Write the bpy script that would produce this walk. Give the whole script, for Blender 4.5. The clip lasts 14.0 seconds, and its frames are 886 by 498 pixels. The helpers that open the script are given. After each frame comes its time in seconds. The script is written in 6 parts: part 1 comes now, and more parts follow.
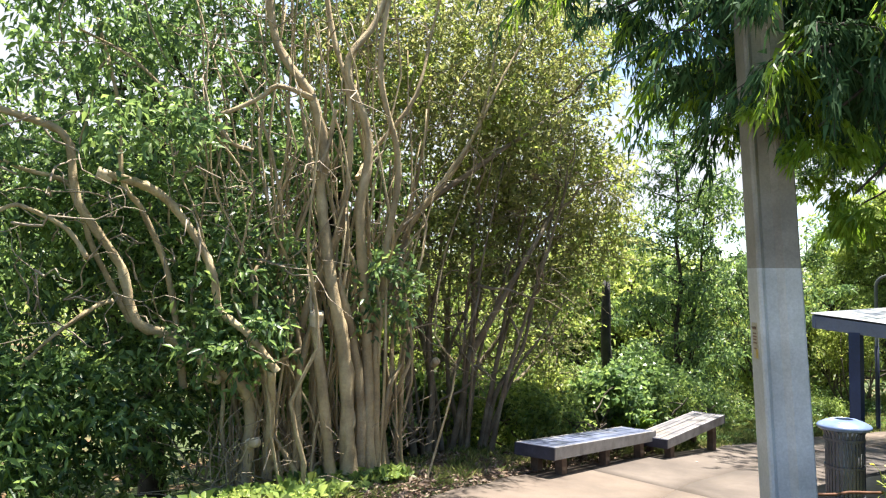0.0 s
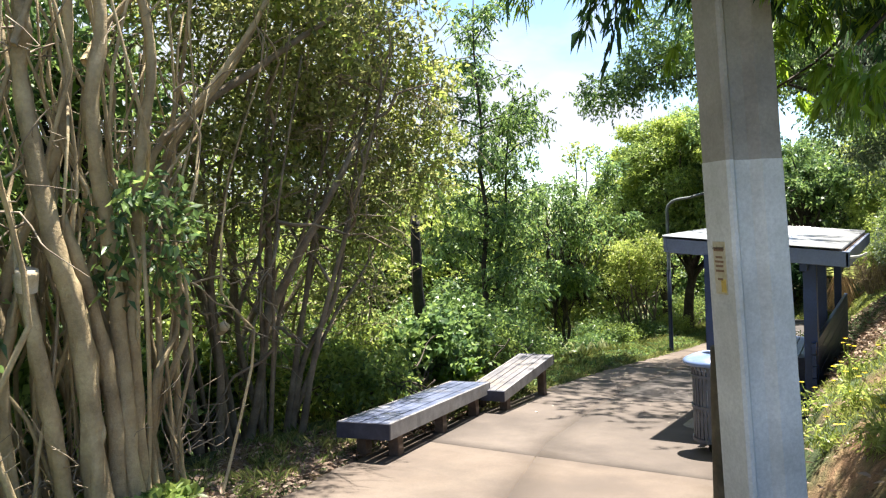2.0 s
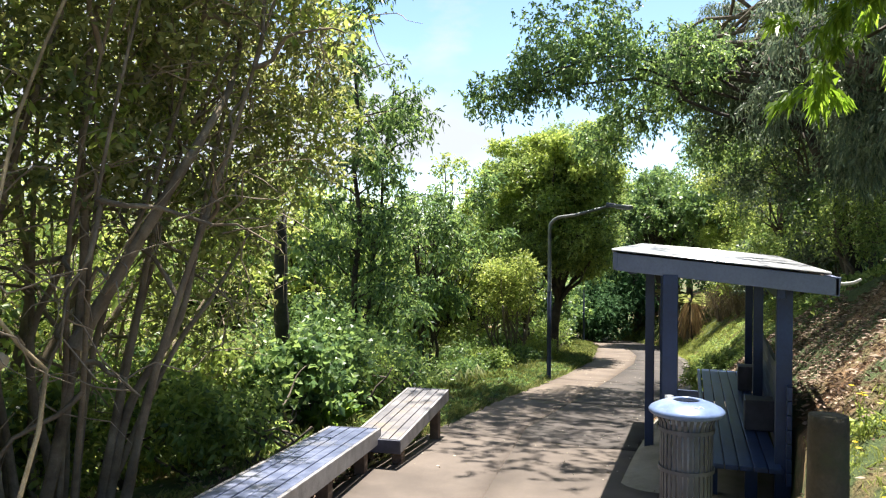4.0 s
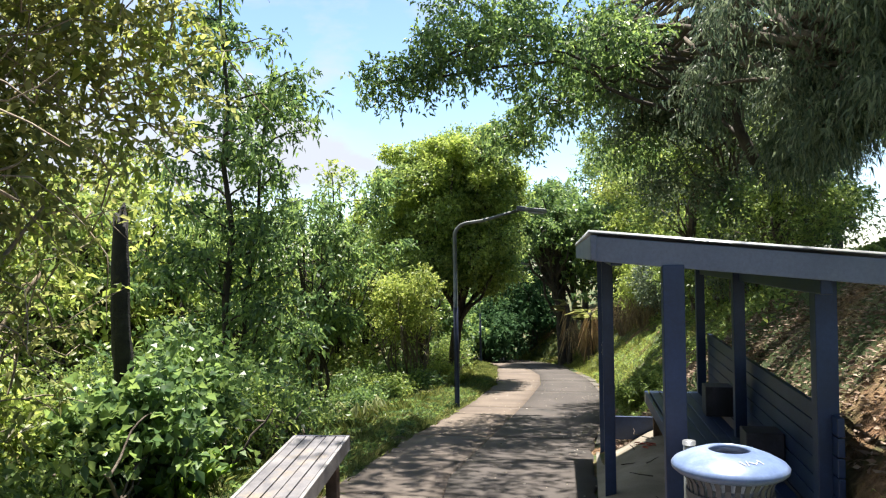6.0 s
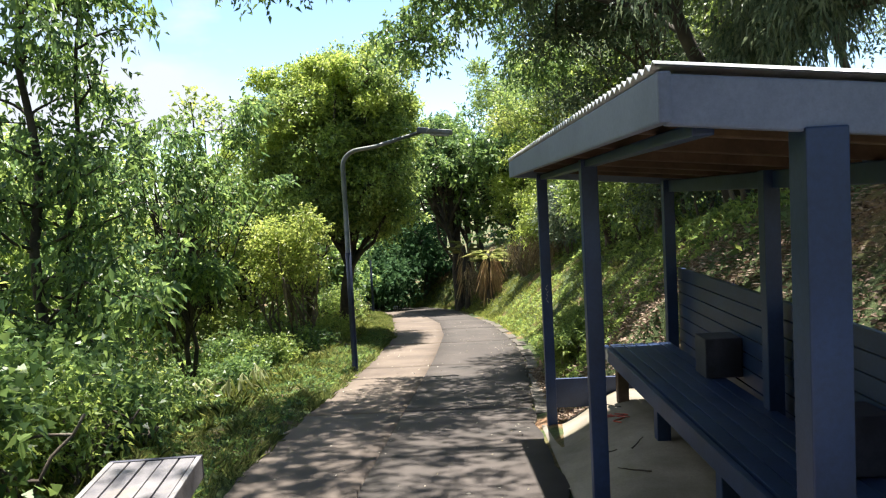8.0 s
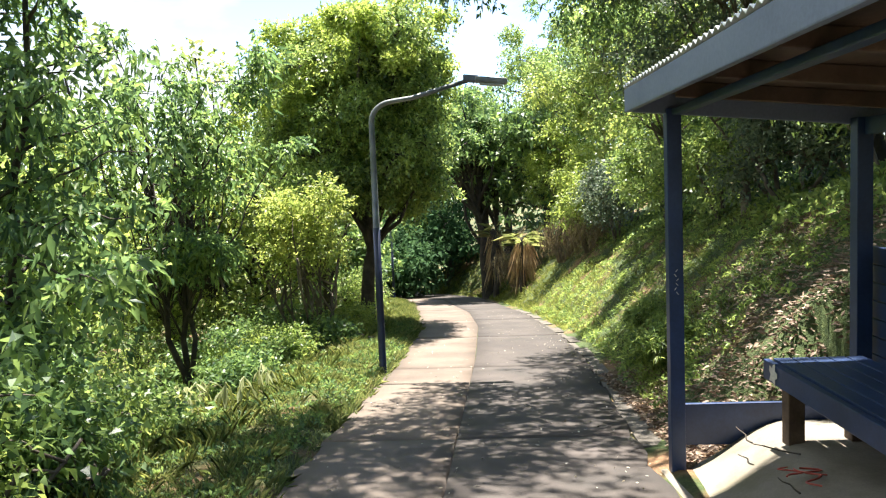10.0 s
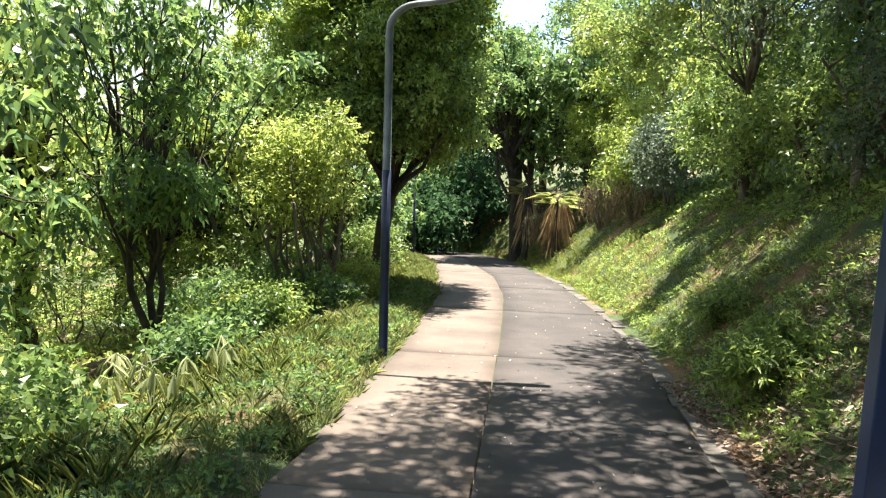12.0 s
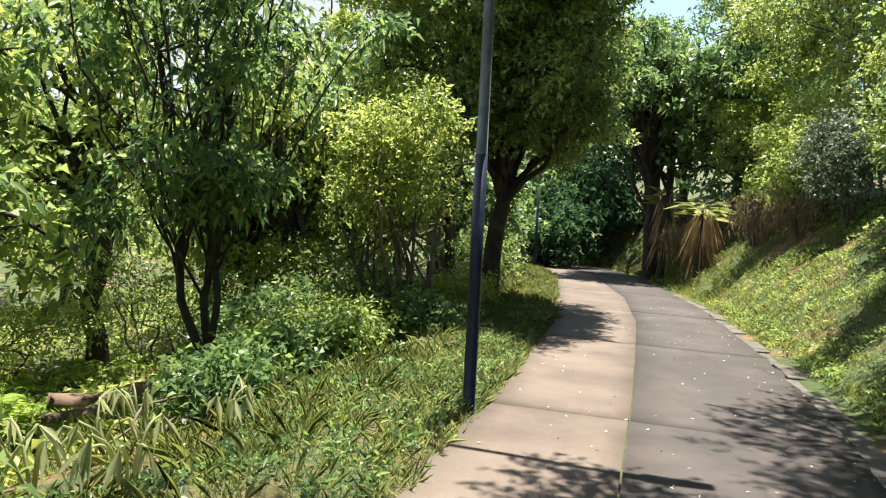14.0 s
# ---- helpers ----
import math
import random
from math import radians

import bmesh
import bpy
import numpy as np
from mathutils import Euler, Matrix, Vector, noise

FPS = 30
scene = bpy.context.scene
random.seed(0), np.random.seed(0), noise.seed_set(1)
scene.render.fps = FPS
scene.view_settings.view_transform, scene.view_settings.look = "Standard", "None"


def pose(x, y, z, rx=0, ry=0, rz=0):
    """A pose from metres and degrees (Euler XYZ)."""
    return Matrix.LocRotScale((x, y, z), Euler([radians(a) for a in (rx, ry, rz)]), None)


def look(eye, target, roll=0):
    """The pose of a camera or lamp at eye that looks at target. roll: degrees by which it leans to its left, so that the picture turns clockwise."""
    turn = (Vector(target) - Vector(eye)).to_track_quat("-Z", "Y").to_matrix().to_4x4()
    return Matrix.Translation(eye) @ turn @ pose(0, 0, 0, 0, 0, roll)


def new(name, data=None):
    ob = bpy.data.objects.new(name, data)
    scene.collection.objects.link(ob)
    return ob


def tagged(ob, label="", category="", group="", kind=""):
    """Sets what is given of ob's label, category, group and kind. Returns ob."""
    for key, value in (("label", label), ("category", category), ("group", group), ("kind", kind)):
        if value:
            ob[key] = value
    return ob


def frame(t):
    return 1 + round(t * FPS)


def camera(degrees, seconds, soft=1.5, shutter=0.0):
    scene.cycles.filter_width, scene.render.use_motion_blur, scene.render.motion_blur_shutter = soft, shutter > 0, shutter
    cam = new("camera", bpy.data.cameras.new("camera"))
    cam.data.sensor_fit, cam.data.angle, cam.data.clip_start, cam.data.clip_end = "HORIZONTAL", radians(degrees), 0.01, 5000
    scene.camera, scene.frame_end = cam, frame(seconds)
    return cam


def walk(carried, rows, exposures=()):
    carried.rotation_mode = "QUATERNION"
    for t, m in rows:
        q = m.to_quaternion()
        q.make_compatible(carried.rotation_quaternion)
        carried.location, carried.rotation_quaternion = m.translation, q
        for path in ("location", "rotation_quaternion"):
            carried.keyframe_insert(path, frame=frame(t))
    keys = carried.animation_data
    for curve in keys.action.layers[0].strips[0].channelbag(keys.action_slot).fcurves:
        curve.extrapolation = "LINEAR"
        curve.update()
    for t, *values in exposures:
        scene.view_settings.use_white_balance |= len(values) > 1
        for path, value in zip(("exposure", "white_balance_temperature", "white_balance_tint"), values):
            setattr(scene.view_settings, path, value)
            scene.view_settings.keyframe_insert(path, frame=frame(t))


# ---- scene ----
cam = camera(60.9, 14.0, soft=1.2)
PATH = [
    (0, (-0.603, -0.303, 1.892), (0.729, 1.188, 1.974), 0.3),
    (0.5, (-0.297, 0.103, 1.856), (1.098, 1.534, 1.904), -1.6),
    (1, (0.002, 0.503, 1.854), (1.454, 1.877, 1.808), -5.3),
    (1.5, (0.322, 0.922, 1.829), (1.918, 2.123, 1.743), -2.5),
    (2, (0.73, 1.343, 1.763), (2.434, 2.387, 1.691), -2.5),
    (2.5, (1.047, 1.693, 1.752), (2.84, 2.579, 1.721), -3.6),
    (3, (1.403, 2.071, 1.69), (3.227, 2.891, 1.656), -3.8),
    (3.5, (1.798, 2.462, 1.682), (3.643, 3.234, 1.638), 0.0),
    (4, (2.233, 2.735, 1.628), (4.116, 3.407, 1.592), 0.2),
    (4.2, (2.421, 2.836, 1.628), (4.325, 3.445, 1.588), -0.7),
    (6.3, (4.57, 3.632, 1.326), (6.54, 3.978, 1.348), -1.6),
    (6.5, (4.819, 3.69, 1.306), (6.794, 4.006, 1.319), -2.3),
    (7, (5.37, 3.848, 1.239), (7.358, 4.066, 1.198), -2.9),
    (7.5, (6.009, 3.931, 1.17), (8.002, 4.066, 1.078), -3.0),
    (7.7, (6.239, 3.993, 1.162), (8.234, 4.093, 1.054), -2.8),
    (9.8, (8.612, 4.582, 0.925), (10.603, 4.643, 0.749), -4.1),
    (10, (8.79, 4.634, 0.886), (10.78, 4.756, 0.726), -2.3),
    (10.5, (9.333, 4.711, 0.831), (11.318, 4.836, 0.616), 0.4),
    (11, (9.897, 4.718, 0.782), (11.871, 4.88, 0.511), 1.1),
    (11.5, (10.497, 4.764, 0.721), (12.469, 4.926, 0.43), 1.3),
    (12, (11.052, 4.784, 0.7), (13.023, 4.971, 0.419), 1.8),
    (12.5, (11.582, 4.806, 0.595), (13.553, 5.052, 0.357), 2.2),
    (13, (12.163, 4.73, 0.584), (14.129, 5.06, 0.425), 2.3),
    (13.5, (12.665, 4.82, 0.524), (14.59, 5.359, 0.457), 2.2),
    (14, (13.233, 4.892, 0.438), (15.146, 5.41, 0.17), 2.6),
]
walk(cam, [(t, look(eye, target, roll)) for t, eye, target, roll in PATH],
     ((0, 2.06), (1.5, 2.04), (3, 1.86), (4.2, 1.84), (6.3, 1.72), (7.7, 1.8), (9.8, 2.34), (11.5, 2.32), (13, 2.06), (14, 1.78)))

# ---- world and sun (the exposure is keyed with the walk) ----
SUN_AZ, SUN_EL = radians(-4.0), radians(74.0)      # azimuth from +x towards +y
sun_dir = Vector((math.cos(SUN_EL) * math.cos(SUN_AZ), math.cos(SUN_EL) * math.sin(SUN_AZ), math.sin(SUN_EL)))
world = bpy.data.worlds.new("sky")
scene.world = world
world.use_nodes = True
wn, wl = world.node_tree.nodes, world.node_tree.links
wn.clear()
w_out = wn.new("ShaderNodeOutputWorld")
w_bg = wn.new("ShaderNodeBackground")
w_sky = wn.new("ShaderNodeTexSky")
w_sky.sky_type = "NISHITA"
w_sky.sun_disc = False
w_sky.sun_elevation = SUN_EL
w_sky.sun_rotation = math.pi / 2 - SUN_AZ
w_sky.air_density, w_sky.dust_density, w_sky.ozone_density = 0.9, 0.3, 3.0
w_co = wn.new("ShaderNodeTexCoord")
w_map = wn.new("ShaderNodeMapping")
w_map.inputs["Scale"].default_value = (1.0, 1.0, 2.2)
w_map.inputs["Location"].default_value = (2.3, 0.9, 0.4)
w_noise = wn.new("ShaderNodeTexNoise")
w_noise.inputs["Scale"].default_value = 2.6
w_noise.inputs["Detail"].default_value = 7.0
w_noise.inputs["Roughness"].default_value = 0.55
w_ramp = wn.new("ShaderNodeValToRGB")
w_ramp.color_ramp.elements[0].position, w_ramp.color_ramp.elements[1].position = 0.5, 0.62
w_mix = wn.new("ShaderNodeMix")
w_mix.data_type = "RGBA"
w_mix.inputs[7].default_value = (3.3, 3.5, 3.9, 1)
wl.new(w_co.outputs["Generated"], w_map.inputs["Vector"])
wl.new(w_map.outputs["Vector"], w_noise.inputs["Vector"])
w_sep = wn.new("ShaderNodeSeparateXYZ")
w_more = wn.new("ShaderNodeMath")
w_more.operation = "MULTIPLY_ADD"
w_more.inputs[1].default_value, w_more.inputs[2].default_value = 0.34, -0.075
w_sum = wn.new("ShaderNodeMath")
wl.new(w_co.outputs["Generated"], w_sep.inputs["Vector"])
wl.new(w_sep.outputs["Y"], w_more.inputs[0])
wl.new(w_noise.outputs["Fac"], w_sum.inputs[0])
wl.new(w_more.outputs["Value"], w_sum.inputs[1])
wl.new(w_sum.outputs["Value"], w_ramp.inputs["Fac"])
wl.new(w_ramp.outputs["Color"], w_mix.inputs[0])
wl.new(w_sky.outputs["Color"], w_mix.inputs[6])
wl.new(w_mix.outputs[2], w_bg.inputs["Color"])
w_bg.inputs["Strength"].default_value = 0.078
wl.new(w_bg.outputs["Background"], w_out.inputs["Surface"])

sun = new("sun", bpy.data.lights.new("sun", "SUN"))
sun.data.energy, sun.data.angle, sun.data.color = 4.9, radians(0.6), (1.0, 0.94, 0.85)
sun.matrix_world = look(sun_dir * 60, (0, 0, 0))


# ---- materials ----
def material(name):
    m = bpy.data.materials.new(name)
    m.use_nodes = True
    nt = m.node_tree
    return m, nt.nodes, nt.links, nt.nodes["Principled BSDF"]


def noise_node(nodes, links, scale, detail=5.0, rough=0.6, vector=None):
    n = nodes.new("ShaderNodeTexNoise")
    n.inputs["Scale"].default_value = scale
    n.inputs["Detail"].default_value = detail
    n.inputs["Roughness"].default_value = rough
    if vector:
        links.new(vector, n.inputs["Vector"])
    return n.outputs["Fac"]


def ramp_node(nodes, links, fac, stops):
    r = nodes.new("ShaderNodeValToRGB")
    el = r.color_ramp.elements
    while len(el) < len(stops):
        el.new(0.5)
    for e, (p, c) in zip(el, stops):
        e.position = p
        e.color = (*c, 1) if len(c) == 3 else c
    links.new(fac, r.inputs["Fac"])
    return r.outputs["Color"]


def mix_node(nodes, links, fac, a, b, mode="MIX"):
    m = nodes.new("ShaderNodeMix")
    m.data_type, m.blend_type = "RGBA", mode
    for sock, v in ((m.inputs[0], fac), (m.inputs[6], a), (m.inputs[7], b)):
        if hasattr(v, "links"):
            links.new(v, sock)
        elif isinstance(v, (int, float)):
            sock.default_value = v
        else:
            sock.default_value = (*v, 1)
    return m.outputs[2]


def bump_node(nodes, links, height, strength, dist=0.02):
    b = nodes.new("ShaderNodeBump")
    b.inputs["Strength"].default_value, b.inputs["Distance"].default_value = strength, dist
    links.new(height, b.inputs["Height"])
    return b.outputs["Normal"]


def coords(nodes):
    return nodes.new("ShaderNodeTexCoord").outputs["Object"]


def place(nodes):
    return nodes.new("ShaderNodeNewGeometry").outputs["Position"]


def two_scale(name, dark, mid, light, big, fine, rough=0.85, bump=0.4, dist=0.01, stain=None, metal=0.0, world_space=True):
    """A surface with stains at one scale and grain at another."""
    m, n, l, p = material(name)
    co = place(n) if world_space else coords(n)
    a = noise_node(n, l, big, 6, 0.62, co)
    b = noise_node(n, l, fine, 4, 0.7, co)
    col = ramp_node(n, l, a, [(0.28, dark), (0.5, mid), (0.74, light)])
    col = mix_node(n, l, 0.35, col, ramp_node(n, l, b, [(0.3, (0.35, 0.35, 0.35)), (0.7, (1, 1, 1))]), "MULTIPLY")
    if stain:
        s = noise_node(n, l, big * 0.35, 7, 0.7, co)
        col = mix_node(n, l, ramp_node(n, l, s, [(0.52, (0, 0, 0)), (0.66, (0.8, 0.8, 0.8))]), col, stain)
    l.new(col, p.inputs["Base Color"])
    l.new(bump_node(n, l, b, bump, dist), p.inputs["Normal"])
    p.inputs["Roughness"].default_value, p.inputs["Metallic"].default_value = rough, metal
    return m


def leaf_material(name, dark, mid, light, glow=0.35, rough=0.42, tint=None, patch=0.35, gloss=0.45):
    """Leaves: each its own shade, light shining through the thin blade."""
    m, n, l, p = material(name)
    rnd = n.new("ShaderNodeNewGeometry").outputs["Random Per Island"]
    col = ramp_node(n, l, rnd, [(0.05, dark), (0.45, mid), (0.96, light)])
    big = noise_node(n, l, 0.9, 4, 0.6, place(n))
    col = mix_node(n, l, ramp_node(n, l, big, [(0.38, (patch, patch, patch)), (0.62, (0, 0, 0))]), col, dark)
    # broad patches pulled to the light tone, painting in sun-struck foliage
    highlight = noise_node(n, l, 1.5, 5, 0.65, place(n))
    col = mix_node(n, l, ramp_node(n, l, highlight, [(0.54, (0, 0, 0)), (0.66, (0.55, 0.55, 0.55))]), col, light)
    if tint:
        t2 = noise_node(n, l, 1.7, 3, 0.6, place(n))
        col = mix_node(n, l, ramp_node(n, l, t2, [(0.55, (0, 0, 0)), (0.72, (0.85, 0.85, 0.85))]), col, tint)
    l.new(col, p.inputs["Base Color"])
    p.inputs["Roughness"].default_value = rough
    p.inputs["Specular IOR Level"].default_value = gloss
    tr = n.new("ShaderNodeBsdfTranslucent")
    hs = n.new("ShaderNodeHueSaturation")
    hs.inputs["Hue"].default_value, hs.inputs["Saturation"].default_value, hs.inputs["Value"].default_value = 0.49, 1.0, 1.7
    l.new(col, hs.inputs["Color"])
    l.new(hs.outputs["Color"], tr.inputs["Color"])
    mx = n.new("ShaderNodeMixShader")
    mx.inputs[0].default_value = glow
    l.new(p.outputs[0], mx.inputs[1])
    l.new(tr.outputs[0], mx.inputs[2])
    l.new(mx.outputs[0], n["Material Output"].inputs["Surface"])
    return m


MAT = {}
MAT["leaf_dark"] = leaf_material("dark_glossy_leaf", (0.044, 0.086, 0.039), (0.103, 0.182, 0.060), (0.242, 0.347, 0.091), 0.42, 0.4, gloss=0.4)
MAT["leaf_mid"] = leaf_material("mid_green_leaf", (0.068, 0.117, 0.040), (0.170, 0.255, 0.069), (0.339, 0.418, 0.107), 0.48, 0.42, gloss=0.38)
MAT["leaf_bright"] = leaf_material("bright_green_leaf", (0.116, 0.168, 0.040), (0.226, 0.302, 0.066), (0.393, 0.426, 0.113), 0.5, 0.42, patch=0.4)
MAT["leaf_yellow"] = leaf_material("yellow_green_leaf", (0.127, 0.187, 0.038), (0.251, 0.333, 0.064), (0.400, 0.462, 0.113), 0.48, 0.45, patch=0.35)
MAT["leaf_olive"] = leaf_material("olive_leaf", (0.087, 0.115, 0.039), (0.196, 0.231, 0.070), (0.357, 0.367, 0.130), 0.45, 0.45, tint=(0.210, 0.182, 0.088))
MAT["leaf_grey"] = leaf_material("grey_green_needle", (0.049, 0.080, 0.054), (0.108, 0.152, 0.092), (0.205, 0.245, 0.140), 0.42, 0.5, gloss=0.35)
# lime tone holds the look of light coming through the sprays
MAT["leaf_lime"] = leaf_material("backlit_lime_leaf", (0.088, 0.170, 0.015), (0.143, 0.245, 0.022), (0.204, 0.313, 0.037), 0.6, 0.45, patch=0.1)
MAT["grass"] = leaf_material("grass_blade", (0.074, 0.112, 0.033), (0.160, 0.213, 0.062), (0.320, 0.329, 0.124), 0.42, 0.5, patch=0.35)
MAT["grass_dry"] = leaf_material("dry_grass_blade", (0.076, 0.112, 0.026), (0.163, 0.213, 0.050), (0.325, 0.329, 0.099), 0.42, 0.5, tint=(0.190, 0.184, 0.106), patch=0.4)
# lighter, yellower copy of the grass, with the sun already in its colour
MAT["grass_bright"] = leaf_material("sunny_grass_blade", (0.111, 0.149, 0.035), (0.212, 0.261, 0.056), (0.351, 0.379, 0.112), 0.45, 0.5, patch=0.2)
MAT["needle_dark"] = leaf_material("dark_conifer_needle", (0.022, 0.053, 0.022), (0.039, 0.092, 0.037), (0.085, 0.162, 0.061), 0.22, 0.8, gloss=0.12)
MAT["fern"] = leaf_material("fern_frond", (0.1, 0.19, 0.025), (0.19, 0.31, 0.045), (0.3, 0.42, 0.08), 0.5, 0.5, patch=0.2)
MAT["wilted"] = leaf_material("wilted_pale_leaf", (0.154, 0.174, 0.079), (0.286, 0.318, 0.152), (0.440, 0.468, 0.252), 0.4, 0.6, patch=0.2)
MAT["dead"] = leaf_material("dead_frond", (0.209, 0.135, 0.068), (0.416, 0.289, 0.152), (0.709, 0.559, 0.303), 0.2, 0.7, patch=0.4)
MAT["dry_leaf"] = leaf_material("dry_brown_leaf", (0.09, 0.065, 0.035), (0.19, 0.145, 0.075), (0.33, 0.27, 0.14), 0.25, 0.7, patch=0.3)
MAT["petal"] = leaf_material("yellow_petal", (0.55, 0.4, 0.02), (0.7, 0.55, 0.04), (0.8, 0.65, 0.08), 0.3, 0.5, patch=0.0)
MAT["litter"] = leaf_material("fallen_leaf", (0.090, 0.058, 0.039), (0.214, 0.138, 0.092), (0.399, 0.307, 0.221), 0.08, 0.7, patch=0.3)
MAT["chip"] = leaf_material("pale_fallen_leaf", (0.2, 0.16, 0.1), (0.4, 0.36, 0.28), (0.6, 0.57, 0.48), 0.08, 0.7, patch=0.0)
MAT["bark_tan"] = two_scale("tan_bark", (0.200, 0.149, 0.084), (0.415, 0.317, 0.176), (0.614, 0.498, 0.292), 3.0, 45.0, 0.85, 0.8, 0.012)
MAT["bark_grey"] = two_scale("grey_brown_bark", (0.059, 0.045, 0.033), (0.127, 0.101, 0.077), (0.233, 0.202, 0.162), 4.0, 50.0, 0.9, 0.8, 0.012)
MAT["bark_brown"] = two_scale("warm_brown_bark", (0.105, 0.078, 0.052), (0.220, 0.172, 0.115), (0.363, 0.301, 0.213), 4.0, 50.0, 0.9, 0.8, 0.012)
MAT["bark_dark"] = two_scale("dark_bark", (0.02, 0.016, 0.013), (0.05, 0.04, 0.03), (0.1, 0.08, 0.06), 4.0, 40.0, 0.9, 0.8, 0.012)
MAT["twig_pale"] = two_scale("pale_dry_twig", (0.16, 0.12, 0.08), (0.3, 0.24, 0.17), (0.45, 0.38, 0.29), 5.0, 60.0, 0.85, 0.3, 0.004)
MAT["charred"] = two_scale("charred_wood", (0.008, 0.007, 0.007), (0.018, 0.016, 0.015), (0.05, 0.045, 0.04), 6.0, 50.0, 0.7, 1.0, 0.02)
MAT["cutwood"] = two_scale("fresh_cut_wood", (0.45, 0.34, 0.2), (0.6, 0.48, 0.31), (0.72, 0.6, 0.42), 14.0, 90.0, 0.8, 0.3, 0.003)
MAT["log"] = two_scale("barkless_log", (0.083, 0.049, 0.028), (0.156, 0.098, 0.061), (0.239, 0.166, 0.112), 3.0, 40.0, 0.85, 0.5, 0.01)
MAT["concrete_tan"] = two_scale("tan_concrete", (0.091, 0.068, 0.053), (0.138, 0.105, 0.081), (0.175, 0.140, 0.109), 1.1, 60.0, 0.85, 0.35, 0.004, stain=(0.085, 0.066, 0.053))
MAT["concrete_grey"] = two_scale("dark_weathered_concrete", (0.035, 0.031, 0.028), (0.061, 0.050, 0.044), (0.092, 0.076, 0.068), 1.3, 70.0, 0.85, 0.5, 0.005, stain=(0.040, 0.032, 0.029))
MAT["concrete_mid"] = two_scale("brown_grey_concrete", (0.069, 0.054, 0.044), (0.111, 0.088, 0.072), (0.150, 0.121, 0.099), 1.2, 65.0, 0.85, 0.4, 0.004, stain=(0.072, 0.057, 0.047))
MAT["concrete_pale"] = two_scale("pale_slab_concrete", (0.137, 0.120, 0.084), (0.227, 0.199, 0.162), (0.315, 0.287, 0.245), 1.6, 60.0, 0.85, 0.35, 0.004, stain=(0.137, 0.127, 0.065))
MAT["kerb"] = two_scale("kerb_concrete", (0.06, 0.05, 0.04), (0.105, 0.092, 0.076), (0.16, 0.142, 0.12), 3.0, 60.0, 0.9, 0.6, 0.008)
MAT["navy"] = two_scale("navy_painted_timber", (0.010, 0.026, 0.078), (0.016, 0.039, 0.117), (0.026, 0.058, 0.163), 2.5, 40.0, 0.42, 0.25, 0.003, world_space=False)
MAT["fascia"] = two_scale("slate_blue_painted_fascia", (0.123, 0.150, 0.232), (0.166, 0.202, 0.304), (0.203, 0.241, 0.356), 1.5, 50.0, 0.5, 0.1, 0.002, world_space=False)
MAT["roof_sheet"] = two_scale("galvanised_roof_sheet", (0.495, 0.513, 0.540), (0.612, 0.630, 0.657), (0.702, 0.720, 0.738), 2.0, 60.0, 0.35, 0.1, 0.002, metal=0.6)
MAT["soffit"] = two_scale("brown_stained_rafter", (0.05, 0.03, 0.02), (0.1, 0.06, 0.04), (0.17, 0.11, 0.075), 3.0, 40.0, 0.7, 0.3, 0.004)
MAT["bench_blue"] = two_scale("worn_blue_grey_bench_paint", (0.051, 0.060, 0.106), (0.101, 0.121, 0.201), (0.217, 0.242, 0.340), 5.0, 70.0, 0.38, 0.4, 0.003, stain=(0.231, 0.234, 0.265))
MAT["bench_side"] = two_scale("worn_silver_grey_bench_board", (0.136, 0.132, 0.136), (0.230, 0.221, 0.225), (0.323, 0.315, 0.310), 6.0, 70.0, 0.6, 0.5, 0.004, stain=(0.153, 0.136, 0.119))
MAT["bench_pale"] = two_scale("weathered_pale_bench_plank", (0.085, 0.082, 0.096), (0.166, 0.157, 0.166), (0.235, 0.225, 0.230), 5.0, 70.0, 0.5, 0.5, 0.003, stain=(0.26, 0.205, 0.135))
MAT["bench_dark"] = two_scale("dark_bench_end_paint", (0.025, 0.025, 0.04), (0.04, 0.042, 0.065), (0.08, 0.085, 0.12), 5.0, 60.0, 0.5, 0.3, 0.003)
MAT["leg_wood"] = two_scale("stained_timber_leg", (0.048, 0.030, 0.022), (0.108, 0.072, 0.050), (0.204, 0.144, 0.102), 6.0, 60.0, 0.8, 0.5, 0.004)
MAT["bin_body"] = two_scale("blue_grey_bin_steel", (0.06, 0.068, 0.09), (0.10, 0.112, 0.145), (0.16, 0.175, 0.215), 6.0, 80.0, 0.42, 0.15, 0.002, metal=0.3)
MAT["bin_lid"] = two_scale("blue_bin_lid", (0.111, 0.162, 0.306), (0.162, 0.230, 0.408), (0.255, 0.323, 0.493), 4.0, 60.0, 0.3, 0.15, 0.002, stain=(0.340, 0.391, 0.510))
MAT["bin_dark"] = two_scale("black_bin_liner", (0.006, 0.006, 0.007), (0.01, 0.01, 0.012), (0.02, 0.02, 0.022), 6.0, 60.0, 0.6, 0.1, 0.002)
# pale grey for the bright gaps between the bin slats
MAT["bin_gap_light"] = two_scale("pale_gap_light", (0.36, 0.37, 0.39), (0.5, 0.51, 0.53), (0.62, 0.63, 0.65), 8.0, 60.0, 0.5, 0.1, 0.002)
MAT["galv"] = two_scale("galvanised_pipe", (0.25, 0.26, 0.28), (0.36, 0.37, 0.39), (0.5, 0.51, 0.53), 8.0, 80.0, 0.4, 0.15, 0.002, metal=0.7)
MAT["pole_raw"] = two_scale("grey_pole_concrete", (0.192, 0.174, 0.146), (0.292, 0.270, 0.231), (0.382, 0.354, 0.304), 2.2, 60.0, 0.88, 0.4, 0.005)
